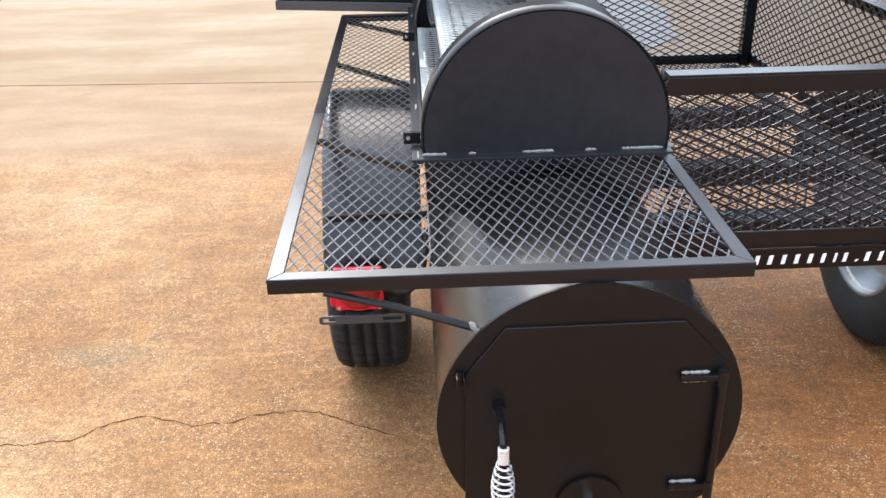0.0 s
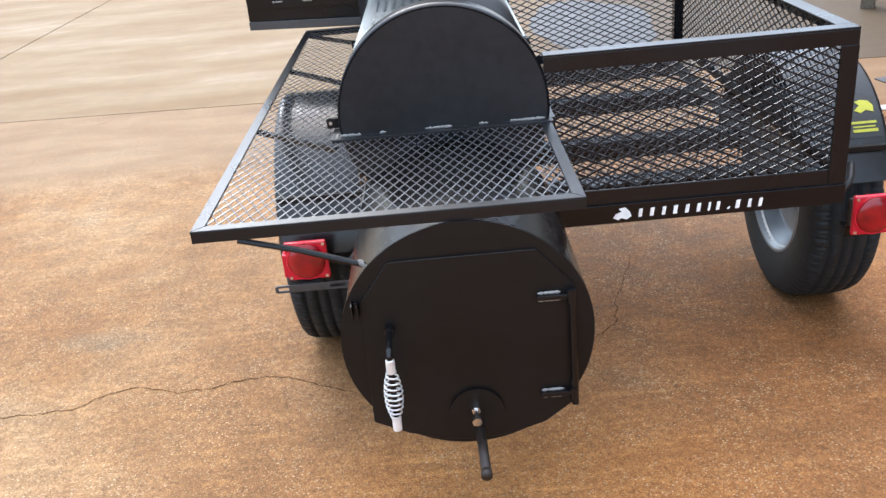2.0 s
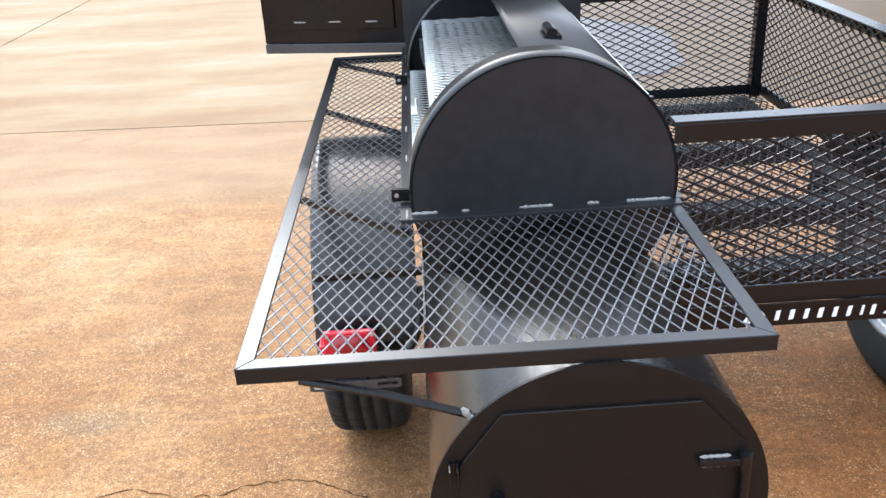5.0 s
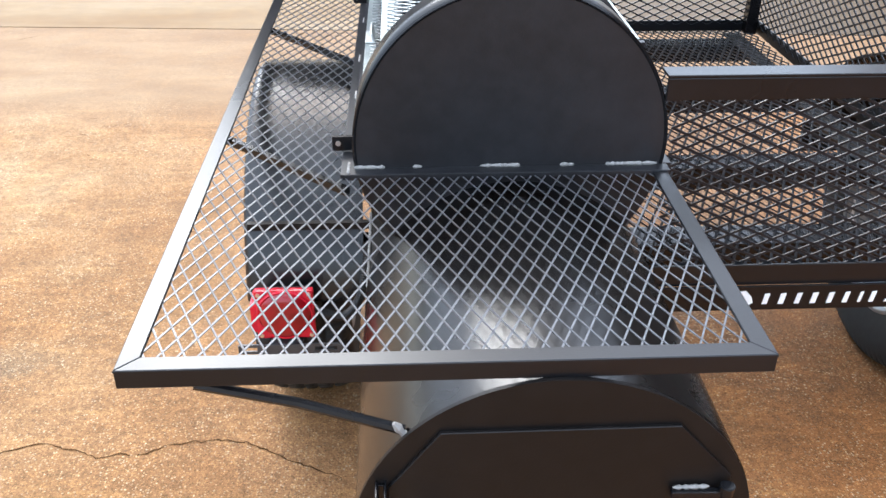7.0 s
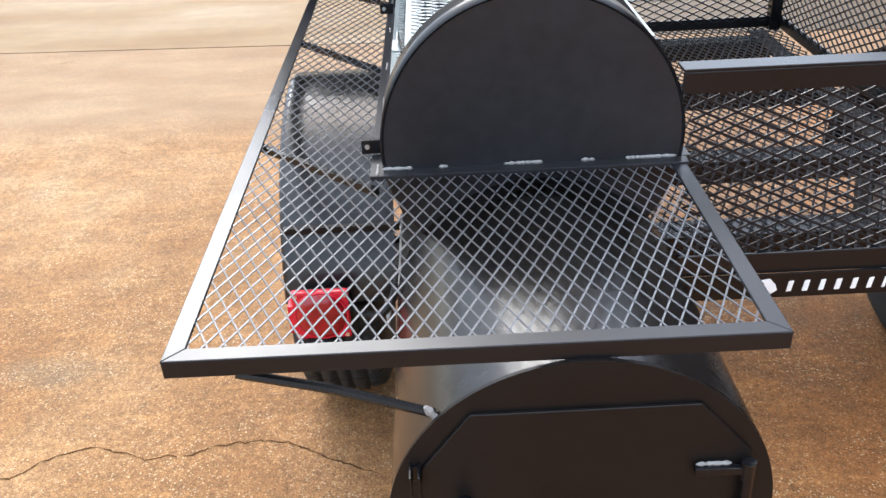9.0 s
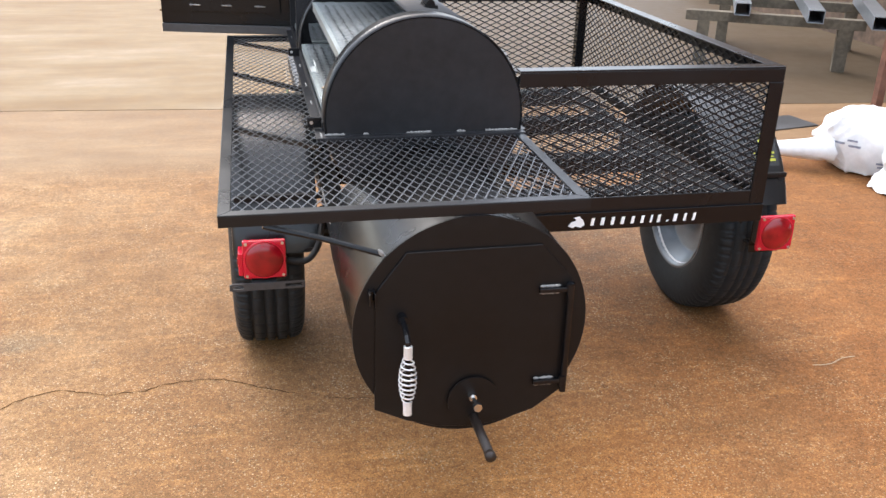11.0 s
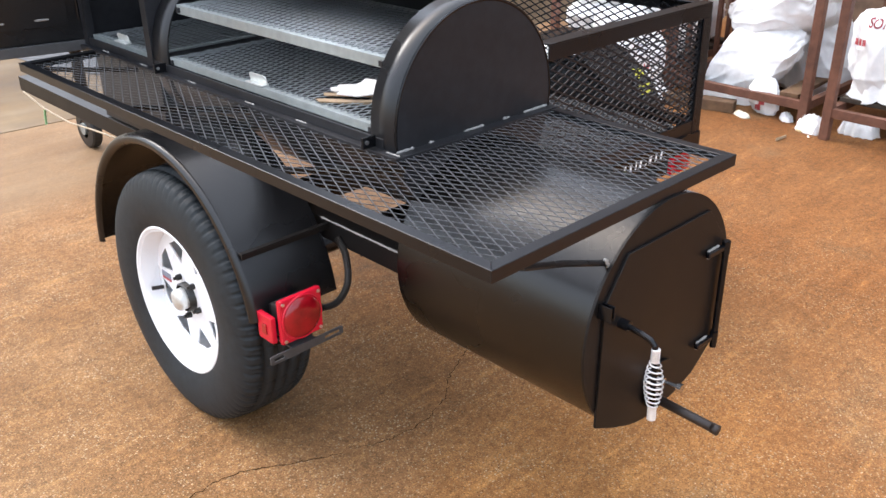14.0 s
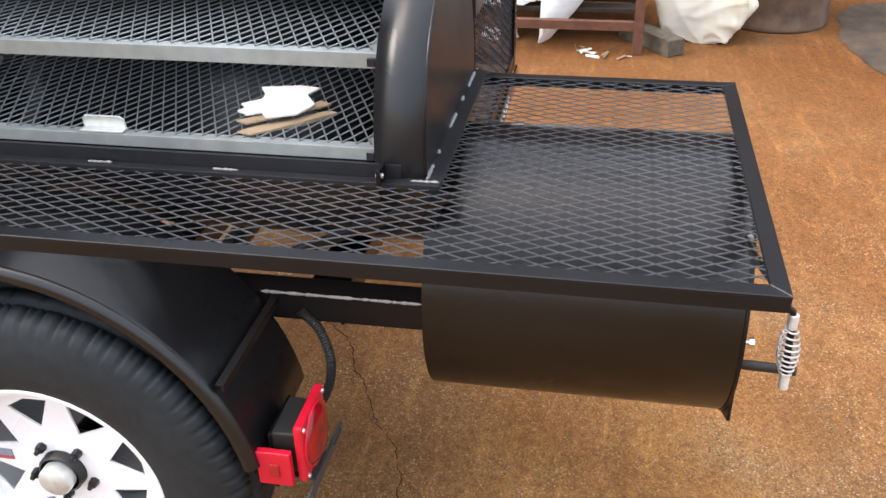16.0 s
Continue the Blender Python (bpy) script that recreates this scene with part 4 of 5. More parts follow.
    cyl(bm, F @ Vector((-0.045, 0.158, -0.035)), F @ Vector((-0.085, 0.165, -0.03)), 0.006, 10)
    part("valve_stem", bm, PLASTIC, hub)
    return hub


left_wheel = build_wheel((0.097, WY, WZ), -1)
build_wheel((1.653, WY, WZ), 1)
bm = bmesh.new()
box(bm, (-0.0570, 0.100, 0.003), (-0.0545, 0.146, 0.011))
part("rim_sticker", bm, RED_INK, left_wheel, "small red sticker")
bm = bmesh.new()
box(bm, (-0.0570, 0.100, 0.011), (-0.0545, 0.146, 0.026))
part("rim_sticker", bm, GREY_INK, left_wheel, "small grey sticker")

# ---- fenders
def build_fender(x_out, x_in, sweep=185):
    cy, cz, r = 1.170, 0.370, 0.418
    s = 1 if x_in > x_out else -1
    pts = []
    for i in range(61):
        a = radians(1 + sweep * i / 60)
        pts.append((cy + r * math.cos(a), cz + r * math.sin(a)))
    bm = bmesh.new()
    cols = []
    for y, z in pts:
        d = Vector((0, y - cy, z - cz)).normalized()
        roll = [radians(255 - 165 * i / 9) for i in range(10)]
        sec = [(x_out + s * (0.0155 + 0.0155 * math.cos(w)), -0.0105 + 0.0155 * math.sin(w)) for w in roll] + [(x_in, 0.005), (x_in, 0.002), (x_out + s * 0.016, 0.001), (x_out + s * 0.008, -0.004), (x_out + s * 0.006, -0.012), (x_out + s * 0.012, -0.02)]
        cols.append([bm.verts.new((x, y + d.y * q, z + d.z * q)) for x, q in sec])
    n = len(cols[0])
    for a, b in zip(cols, cols[1:]):
        for k in range(n):
            bm.faces.new((a[k], a[(k + 1) % n], b[(k + 1) % n], b[k]))
    bm.faces.new(cols[0]); bm.faces.new(cols[-1][::-1])
    bmesh.ops.recalc_face_normals(bm, faces=bm.faces)
    f = part("fender", bm, FENDER, trailer, "black rolled-steel fender", 50)
    # step bracket welded across the rear slope
    a = radians(148)
    bm = bmesh.new()
    y, z = cy + (r + 0.006) * math.cos(a), cz + (r + 0.006) * math.sin(a)
    lo, hi = sorted((x_out + s * 0.012, x_in + s * 0.03))
    box(bm, (lo, y - 0.022, z + 0.002), (hi, y - 0.008, z + 0.006), 0.001)
    box(bm, (lo, y - 0.022, z - 0.009), (hi, y - 0.017, z + 0.002), 0.001)
    part("step_bracket", bm, FACE, f)
    return f


build_fender(0.0, 0.245, 170)
right_fender = build_fender(1.752, 1.505, 161)
bm = bmesh.new()
def on_fender(x, a, lift):
    a = radians(a)
    return (x, 1.170 + (0.4235 + lift) * math.cos(a), 0.370 + (0.4235 + lift) * math.sin(a))
for i in range(6):
    a0, a1 = 127 + 3 * i, 127 + 3 * (i + 1)
    vs = [bm.verts.new(on_fender(x, a, 0.0015)) for x, a in ((1.64, a0), (1.73, a0), (1.73, a1), (1.64, a1))]
    bm.faces.new(vs)
sticker = part("sticker", bm, PLASTIC, right_fender, "black sticker with yellow print")
bm = bmesh.new()
bm.faces.new([bm.verts.new(on_fender(1.692 + 0.030 * c, 132.2 - 3.1 * d, 0.003)) for c, d in ((-0.9, -0.5), (-0.3, -0.9), (0.2, -0.5), (0.9, -0.8), (1.0, 0.1), (0.6, 0.8), (-0.1, 1.0), (-0.7, 0.7), (-0.3, 0.2))])
part("sticker_emblem", bm, YELLOW_INK, sticker, "yellow emblem shape")
for a0, a1, u0, u1 in ((138.4, 139.4, 1.647, 1.72), (140.3, 140.9, 1.652, 1.715), (141.6, 142.8, 1.65, 1.72)):
    bm = bmesh.new()
    bm.faces.new([bm.verts.new(on_fender(x, a, 0.003)) for x, a in ((u0, a0), (u1, a0), (u1, a1), (u0, a1))])
    part("print_bar", bm, YELLOW_INK, sticker)

# ---- tail lights
def build_light(x0, outer, plate_bar, y=0.688):
    """Square red lamp; outer is the side (-1 or 1) that carries the marker."""
    w = 0.118
    z0, z1 = 0.395, 0.510
    body_bm = bmesh.new()
    box(body_bm, (x0 + 0.012, y + 0.008, z0 + 0.01), (x0 + w - 0.012, y + 0.05, z1 - 0.025), 0.004)
    body = part("tail_light", body_bm, PLASTIC, trailer, "square red trailer tail light")
    bm = bmesh.new()
    box(bm, (x0, y - 0.008, z0), (x0 + w, y + 0.008, z1), 0.006)
    part("lens", bm, RED_LENS, body, "ribbed red lens")
    cx, cz = x0 + w / 2, (z0 + z1) / 2
    bm = bmesh.new()
    tube(bm, [(cx + 0.0545 * math.cos(a), y - 0.0085, cz + 0.0545 * math.sin(a)) for a in [i * math.tau / 40 for i in range(41)]], 0.0032, 6, False)
    part("lens_ring", bm, RED_LENS, body)
    bm = bmesh.new()
    lathe(bm, [(-0.002, 0.0535), (0.003, 0.053), (0.008, 0.048), (0.0125, 0.036), (0.015, 0.02), (0.016, 0.001)], 40, pose(cx, y - 0.007, cz, 0, 0, -90))
    part("lens_dome", bm, RED_DOME, body, smooth=60)
    for u in (0.009, w - 0.009):
        for v in (z0 + 0.009, z1 - 0.009):
            bm = bmesh.new()
            cyl(bm, (x0 + u, y - 0.006, v), (x0 + u, y - 0.011, v), 0.0042, 10)
            part("screw", bm, SCREW, body)
    xs = x0 - 0.014 if outer < 0 else x0 + w
    bm = bmesh.new()
    box(bm, (xs, y + 0.012, z0 + 0.002), (xs + 0.014, y + 0.07, z0 + 0.07), 0.003)
    part("side_marker", bm, RED_LENS, body, "small red side marker")
    xo = xs if outer < 0 else xs + 0.014
    bm = bmesh.new()
    box(bm, (min(xo, xo + outer * 0.003), y + 0.032, z0 + 0.022), (max(xo, xo + outer * 0.003), y + 0.048, z0 + 0.048), 0.001)
    part("marker_mark", bm, RED_DARK, body)
    bm = bmesh.new()
    box(bm, (x0 + 0.012, y + 0.05, z0 - 0.03), (x0 + w - 0.005, y + 0.056, z1 - 0.03), 0.001)
    box(bm, (x0 + 0.01, y + 0.05, z0 - 0.005), (x0 + w - 0.01, y + 0.09, z0 + 0.001), 0.001)
    part("light_bracket", bm, BLACK, body)
    if plate_bar:
        bm = bmesh.new()
        # a plate under the lamp with a slotted arm to either side
        xa, xb, zb = -0.012, 0.197, 0.363
        box(bm, (0.026, y - 0.0165, zb), (0.142, y - 0.0115, zb + 0.0225), 0.001)
        for z in (zb, zb + 0.016):
            for a, b in ((xa + 0.006, 0.026), (0.142, xb - 0.006)):
                box(bm, (a, y - 0.016, z), (b, y - 0.012, z + 0.0065))
        for a, b in ((xa, xa + 0.009), (xb - 0.009, xb)):
            box(bm, (a, y - 0.0162, zb + 0.002), (b, y - 0.0118, zb + 0.0205))
        box(bm, (0.05, y - 0.0115, zb + 0.017), (0.118, y + 0.05, zb + 0.021))
        part("plate_bracket", bm, DULL, body, "slotted number plate bracket")
    return body


build_light(0.029, -1, True)
build_light(1.588, 1, False, 0.658)
def corrugated(pts, parent):
    bm = bmesh.new()
    P = [Vector(p) for p in pts]
    fine = []
    for i in range(len(P) - 1):
        p0, p1, p2, p3 = P[max(i - 1, 0)], P[i], P[i + 1], P[min(i + 2, len(P) - 1)]
        for k in range(26):
            t = k / 26
            fine.append(0.5 * (2 * p1 + (p2 - p0) * t + (2 * p0 - 5 * p1 + 4 * p2 - p3) * t * t + (3 * p1 - p0 - 3 * p2 + p3) * t ** 3))
    tube(bm, fine, 0.0098, 10, True, lambda i: 1.0 if i % 2 else 0.8)
    return part("conduit", bm, PLASTIC, parent, "black corrugated cable conduit")


corrugated([(0.258, 0.75, 0.575), (0.252, 0.715, 0.54), (0.238, 0.695, 0.48), (0.205, 0.70, 0.435), (0.16, 0.725, 0.425), (0.13, 0.745, 0.43)], trailer)
corrugated([(1.44, 0.70, 0.60), (1.45, 0.62, 0.57), (1.50, 0.60, 0.545), (1.56, 0.64, 0.56), (1.60, 0.72, 0.58)], trailer)
bm = bmesh.new()
tube(bm, [(0.25, 2.70, 0.56), (0.245, 2.5, 0.535), (0.25, 2.3, 0.525), (0.255, 2.1, 0.54), (0.26, 1.9, 0.55)], 0.0032, 8)
part("hanging_wire", bm, ROPE, trailer, "pale loose wire under the rail")
bm = bmesh.new()
tube(bm, [(0.245, 2.5, 0.53), (0.243, 2.505, 0.505), (0.24, 2.50, 0.475)], 0.0045, 6)
part("green_tag", bm, GREEN, trailer, "green tape tag")

# ---------------------------------------------------------------- loose grates and card
def grate(name, x0, x1, y0, y1, z, label, front):
    g = thing(name, label, "grate", (0, 0, 0), "cooking grates")
    bm = bmesh.new()
    box(bm, (x0, y0, z - front), (x0 + 0.022, y1, z + 0.003), 0.001)
    box(bm, (x1 - 0.022, y0, z - 0.004), (x1, y1, z + 0.003), 0.001)
    box(bm, (x0 + 0.022, y0, z - 0.004), (x1 - 0.022, y0 + 0.02, z + 0.002), 0.001)
    box(bm, (x0 + 0.022, y1 - 0.02, z - 0.004), (x1 - 0.022, y1, z + 0.002), 0.001)
    part("frame", bm, STEEL, g, "bare steel edge bar")
    expanded("diamond_mesh", GRATE, g, (x0 + 0.012, y0 + 0.01, z + 0.0045), (1, 0, 0), (0, 1, 0), x1 - x0 - 0.02, y1 - y0 - 0.02, False, strand=0.0024, thick=0.0018, tilt=15)
    return g


def grip(g, x, y, z):
    """Bent steel lift tab on a grate's edge."""
    bm = bmesh.new()
    box(bm, (x - 0.012, y - 0.038, z), (x + 0.008, y + 0.038, z + 0.0035), 0.001)
    plate(bm, [(-0.037, 0), (0.037, 0), (0.037, 0.02), (0.031, 0.026), (-0.031, 0.026), (-0.037, 0.02)], 0.0035, pose(x + 0.008, y, z, -14, 0, 90))
    part("lift_tab", bm, TAB, g, "bright bent steel lift tab")


lower = grate("lower_grate", 0.256, 0.745, 0.592, 1.478, 0.895, "bare expanded-steel cooking grate on the chamber floor", 0.018)
grip(lower, 0.268, 1.055, 0.899)
grate("upper_grate", 0.297, 0.715, 0.592, 1.478, 1.034, "raised expanded-steel cooking grate with a flat front bar", 0.022)
for y in (0.60, 1.465):
    bm = bmesh.new()
    bar(bm, (0.29, y, 1.0235), (0.725, y, 1.0235), 0.012, 0.012)
    part("grate_rest", bm, BLACK_FLAT, chamber)
for y in (0.60, 1.465):
    bm = bmesh.new()
    bar(bm, (0.252, y, 0.8845), (0.75, y, 0.8845), 0.012, 0.012)
    part("grate_rest", bm, BLACK_FLAT, chamber)
cabg = grate("cabinet_grate", 0.262, 0.75, 1.60, 1.985, 0.882, "bare steel grate in the open warming cabinet", 0.018)
grip(cabg, 0.274, 1.80, 0.886)

card = thing("cardboard_scraps", "torn white card and brown cardboard scraps lying on the grate", "cardboard", (0, 0, 0))
def scrap(outline, z, h, mat, rot, at):
    bm = bmesh.new()
    a = [bm.verts.new((u, v, 0.012 * noise.noise((u * 9, v * 9, z * 30)))) for u, v in outline]
    bm.faces.new(a)
    r = bmesh.ops.extrude_face_region(bm, geom=list(bm.faces))
    bmesh.ops.translate(bm, vec=(0, 0, h), verts=[v for v in r["geom"] if isinstance(v, bmesh.types.BMVert)])
    bmesh.ops.recalc_face_normals(bm, faces=bm.faces)
    bmesh.ops.transform(bm, matrix=pose(at[0], at[1], z, 0, 0, rot), verts=bm.verts)
    return part("scrap", bm, mat, card)
SC = 0.013
scrap([(0.268, 0.800), (0.292, 0.778), (0.335, 0.735), (0.383, 0.688), (0.396, 0.708), (0.34, 0.775), (0.305, 0.812), (0.28, 0.828)], 0.886 + SC, 0.003, CARD, 0, (0, 0))
scrap([(0.285, 0.812), (0.32, 0.772), (0.392, 0.70), (0.408, 0.722), (0.36, 0.772), (0.30, 0.835)], 0.892 + SC, 0.003, CARD, 0, (0.012, 0.006))
scrap([(0.345, 0.786), (0.372, 0.742), (0.415, 0.724), (0.455, 0.750), (0.492, 0.738), (0.497, 0.775), (0.484, 0.808), (0.478, 0.842), (0.452, 0.826), (0.43, 0.822), (0.405, 0.852), (0.386, 0.838), (0.372, 0.846), (0.356, 0.822), (0.37, 0.802)], 0.898 + SC, 0.003, CARD_WHITE, 0, (-0.032, 0.004))

# ---------------------------------------------------------------- steel racks and sacks
from mathutils.bvhtree import BVHTree
CLOTH = {}


def lay_on(ob, cloth, lift):
    """Press flat print onto the front of a sack."""
    tree = CLOTH[cloth]
    for v in ob.data.vertices:
        p = ob.matrix_basis @ v.co
        found = [tree.ray_cast(Vector((p.x + a, -2, p.z + b)), Vector((0, 1, 0)))[0] for a in (0, -0.018, 0.018) for b in (0, -0.018, 0.018)]
        depths = [q.y for q in found if q]
        if found[0]:
            v.co = Vector((p.x, min(found[0].y, sum(depths) / len(depths)) - lift, p.z))
        else:
            near, normal = tree.find_nearest(Vector((p.x, -0.1, p.z)))[:2]
            v.co = near + normal * lift
    ob.matrix_basis = Matrix.Identity(4)


def build_rack(x0, x1, y0, y1, h, label, low=0.12, side_bars=()):
    """Open welded steel pallet cage, barred on one side."""
    r = thing("steel_rack", label, "rack", (0, 0, 0), "pallet racks beside the yard")
    p = 0.045
    for x, y in ((x0, y0), (x0, y1 - p), (x1 - p, y0), (x1 - p, y1 - p)):
        bm = bmesh.new()
        box(bm, (x, y, 0), (x + p, y + p, h), 0.003)
        part("post", bm, RUST, r)
    for z in (low, h - 0.3):
        for lo, hi in (((x0 + 0.004, y0 + p, z), (x0 + p - 0.004, y1 - p, z + 0.045)), ((x1 - p + 0.004, y0 + p, z), (x1 - 0.004, y1 - p, z + 0.045)),
                       ((x0 + p, y0 + 0.004, z), (x1 - p, y0 + p - 0.004, z + 0.045)), ((x0 + p, y1 - p + 0.004, z), (x1 - p, y1 - 0.004, z + 0.045))):
            bm = bmesh.new()
            box(bm, lo, hi, 0.002)
            part("rail", bm, RUST, r)
    for x in side_bars:
        bm = bmesh.new()
        box(bm, (x - 0.013, y1 - 0.036, low + 0.045), (x + 0.013, y1 - 0.010, h - 0.3), 0.002)
        part("bar", bm, RUST, r)
    return r


def build_sack(at, size, rot, seed, label, mat=SACK, lean=(0, 0), pinch=0.0, group="white woven sacks", tip=(0, 0)):
    """A slumped woven sack with folds and creases; returns the sack and a way to find its front."""
    bm = bmesh.new()
    bmesh.ops.create_cube(bm, size=2)
    bmesh.ops.subdivide_edges(bm, edges=list(bm.edges), cuts=39, use_grid_fill=True)
    rng = random.Random(seed)
    ox, oy, oz = (rng.uniform(-50, 50) for _ in range(3))
    upright = size[2] > size[0]
    turn_a = rng.uniform(-0.5, 0.5)
    dents = [(Vector((rng.gauss(0, 1), rng.gauss(0, 1), rng.gauss(0, 0.7))).normalized(), rng.uniform(0.74, 0.98)) for _ in range(6)]
    for v in bm.verts:
        p = v.co.copy()
        q = p.normalized() * max(abs(p.x), abs(p.y), abs(p.z))
        s = p.lerp(q, 0.55)
        along = p.z if upright else p.x
        t = (p.z + 1) / 2
        thin = 0.3 + 0.7 * max(0.0, 1 - abs(along) ** 4) ** 0.5
        if upright:
            s.y *= 0.3 + 0.7 * (1 - max(0.0, p.z) ** 3)
            s.x *= 1 - pinch * t ** 3
        else:
            s.z *= thin
            s.y *= 0.85 + 0.15 * thin
        # slack cloth pressed flat here and there, with soft shoulders
        u = p.normalized()
        for nrm, d in dents:
            over = s.dot(nrm) - d
            if over > -0.15:
                s -= nrm * 0.8 * (max(0.0, over) if over > 0.15 else (over + 0.15) ** 2 / 0.6)
        w = Vector((s.x * size[0] / 2, s.y * size[1] / 2, s.z * size[2] / 2))
        a = w.x * math.cos(turn_a) + w.z * math.sin(turn_a)
        c = w.z * math.cos(turn_a) - w.x * math.sin(turn_a)
        if not upright:
            a, c = c, a
        big = noise.noise((w.x * 4 + ox, w.y * 4 + oy, w.z * 4 + oz))
        bend = 0.08 * noise.noise((w.x * 5 + oz, w.y * 5, w.z * 5))
        fold = (1 - abs(noise.noise(((a + bend) * 11 + ox, w.y * 7 + oy, c * 2.5 + oz)))) ** 9
        fold2 = (1 - abs(noise.noise((c * 9 + oy, w.y * 7 + oz, (a + bend) * 3 + ox)))) ** 9
        crease = (1 - abs(noise.noise((w.x * 26 + oz, w.y * 26 + ox, w.z * 18 + oy)))) ** 6
        amount = 0.35 + 0.9 * max(0.0, noise.noise((w.x * 3 + oy, w.y * 3 + oz, w.z * 3 + ox)) + 0.35)
        v.co = w + u * (0.035 * big + amount * (0.020 * fold + 0.020 * fold2 + 0.007 * crease))
    low = min(v.co.z for v in bm.verts)
    for v in bm.verts:
        z = v.co.z - low
        v.co.z = max(0.0, z - 0.02)
        v.co.x += lean[0] * z
        v.co.y += lean[1] * z
    tree = BVHTree.FromBMesh(bm)
    ob = part("sack", bm, mat, None, "", 32)
    ob.matrix_basis = pose(*at, *tip, rot)
    CLOTH[ob.name] = tree
    ob["seed_mark"] = seed
    return tagged(ob, label, "sack", group)


build_rack(3.45, 4.38, 0.09, 0.945, 1.15, "red-oxide steel pallet rack holding slumped white sacks")
build_rack(3.575, 4.50, 1.08, 1.955, 1.15, "red-oxide steel pallet rack with barred side, stuffed with bulging sacks", 0.088, (3.77, 3.91, 4.10, 4.22))
build_rack(3.60, 4.50, 1.99, 2.84, 1.15, "dark red steel pallet rack with sacks stacked inside")


def build_boards(x0, x1, y0, y1, label):
    """Loose boards laid over the lower rails of a rack."""
    d = thing("pallet_boards", label, "boards", (0, 0, 0), "boards in the racks")
    for i in range(4):
        x = x0 + (x1 - x0) * (i + 0.5) / 4
        bm = bmesh.new()
        box(bm, (x - 0.05, y0 + 0.01, 0.1655), (x + 0.05, y1 - 0.01, 0.188), 0.003)
        part("board", bm, SHADED_WOOD, d)
    return d


build_boards(3.56, 4.36, 0.09, 0.945, "dark timber boards lying across the rack's lower rails")
build_boards(3.72, 4.48, 1.99, 2.84, "dark timber boards lying across the rack's lower rails")
W = "white woven plastic sack bulging inside the steel rack"
S = [((3.74, 0.72, 0.19), (0.44, 0.28, 0.50), -88, 1, (0, -9)), ((3.74, 0.31, 0.24), (0.46, 0.28, 0.58), -92, 2, (0, -15)), ((4.08, 0.52, 0.19), (0.7, 0.36, 0.62), 90, 3, (0, 0)),
     ((3.92, 1.40, 0.40), (0.70, 0.42, 0.34), 84, 8, (8, 16)), ((4.22, 1.36, 0.0), (0.5, 0.42, 0.52), 90, 7, (0, 0)), ((4.05, 1.42, 0.70), (0.66, 0.45, 0.34), 96, 13, (-6, 8)),
     ((3.92, 2.62, 0.188), (0.58, 0.42, 0.27), -6, 9, (0, 5)), ((4.04, 2.20, 0.188), (0.86, 0.40, 0.29), 2, 10, (0, 0)), ((3.90, 2.60, 0.42), (0.60, 0.42, 0.30), 6, 11, (3, 6)), ((3.82, 2.22, 0.43), (0.34, 0.36, 0.40), -38, 14, (-4, 4)),
     ((4.14, 2.23, 0.43), (0.46, 0.36, 0.58), -4, 6, (0, 0)), ((3.98, 2.52, 0.70), (0.62, 0.52, 0.28), -5, 12, (3, -5))]
for at, size, rot, seed, tip in S:
    build_sack(at, size, rot, seed, W, tip=tip)
build_sack((3.79, 1.67, 0), (0.44, 0.26, 0.46), -90, 5, "white woven sack slumped under the rack's front rail", SACK, (0.5, 0.12), tip=(0, 0))


def crumpled_hem(sack, rx, ry, high, seed, flare=1.35):
    """The slack, crumpled foot of a sack that spreads out in folds."""
    bm = bmesh.new()
    rings = []
    for j in range(7):
        t = j / 6
        ring = []
        for k in range(72):
            a = 2 * math.pi * k / 72
            wave = noise.noise((math.cos(a) * 3.1 + seed, math.sin(a) * 3.1, t * 1.3)) + 0.6 * noise.noise((math.cos(a) * 8 + seed, math.sin(a) * 8, t * 3))
            q = 1 + (flare - 1) * t ** 1.3 + 0.16 * wave * t
            z = high * (1 - t) * (1 + 0.25 * noise.noise((a * 2, seed, 3))) + 0.02 * abs(wave) * t
            ring.append(bm.verts.new((rx * q * math.cos(a), ry * q * math.sin(a), max(0.001, z))))
        rings.append(ring)
    for p, q in zip(rings, rings[1:]):
        for k in range(72):
            bm.faces.new((p[k], q[k], q[(k + 1) % 72], p[(k + 1) % 72]))
    bm.faces.new(rings[-1])
    bmesh.ops.recalc_face_normals(bm, faces=bm.faces)
    return part("crumpled_hem", bm, SACK, sack, "slack crumpled foot of the sack", 35)


def drooping_end(points, widths, seed, parent, label):
    """A slack, flattened corner of a sack that hangs down in folds."""
    bm = bmesh.new()
    tube(bm, points, 1.0, 22, True, lambda i: widths[i])
    c = random.Random(seed).uniform(0, 9)
    mid = sum((Vector(q) for q in points), Vector()) / len(points)
    for v in bm.verts:
        v.co.x = mid.x + (v.co.x - mid.x) * 0.55
        v.co += noise.noise_vector(v.co * 9 + Vector((c, c, c))) * 0.022 + noise.noise_vector(Vector((v.co.x * 34 + c, v.co.y * 34, v.co.z * 9))) * 0.022
        v.co.z = max(0.002, v.co.z)
    ob = part("drooping_corner", bm, SACK, parent, label, 40)
    ob.matrix_basis = parent.matrix_basis.inverted()
    return ob


def seeded(seed):
    return [o for o in bpy.data.objects if o.get("seed_mark") == seed][0]


drooping_end([(3.66, 0.44, 0.40), (3.63, 0.48, 0.30), (3.60, 0.52, 0.20), (3.58, 0.56, 0.11), (3.57, 0.59, 0.04), (3.57, 0.605, 0.008)], (0.10, 0.11, 0.085, 0.052, 0.026, 0.008), 3, seeded(2), "slack corner of the sack hanging to the ground")
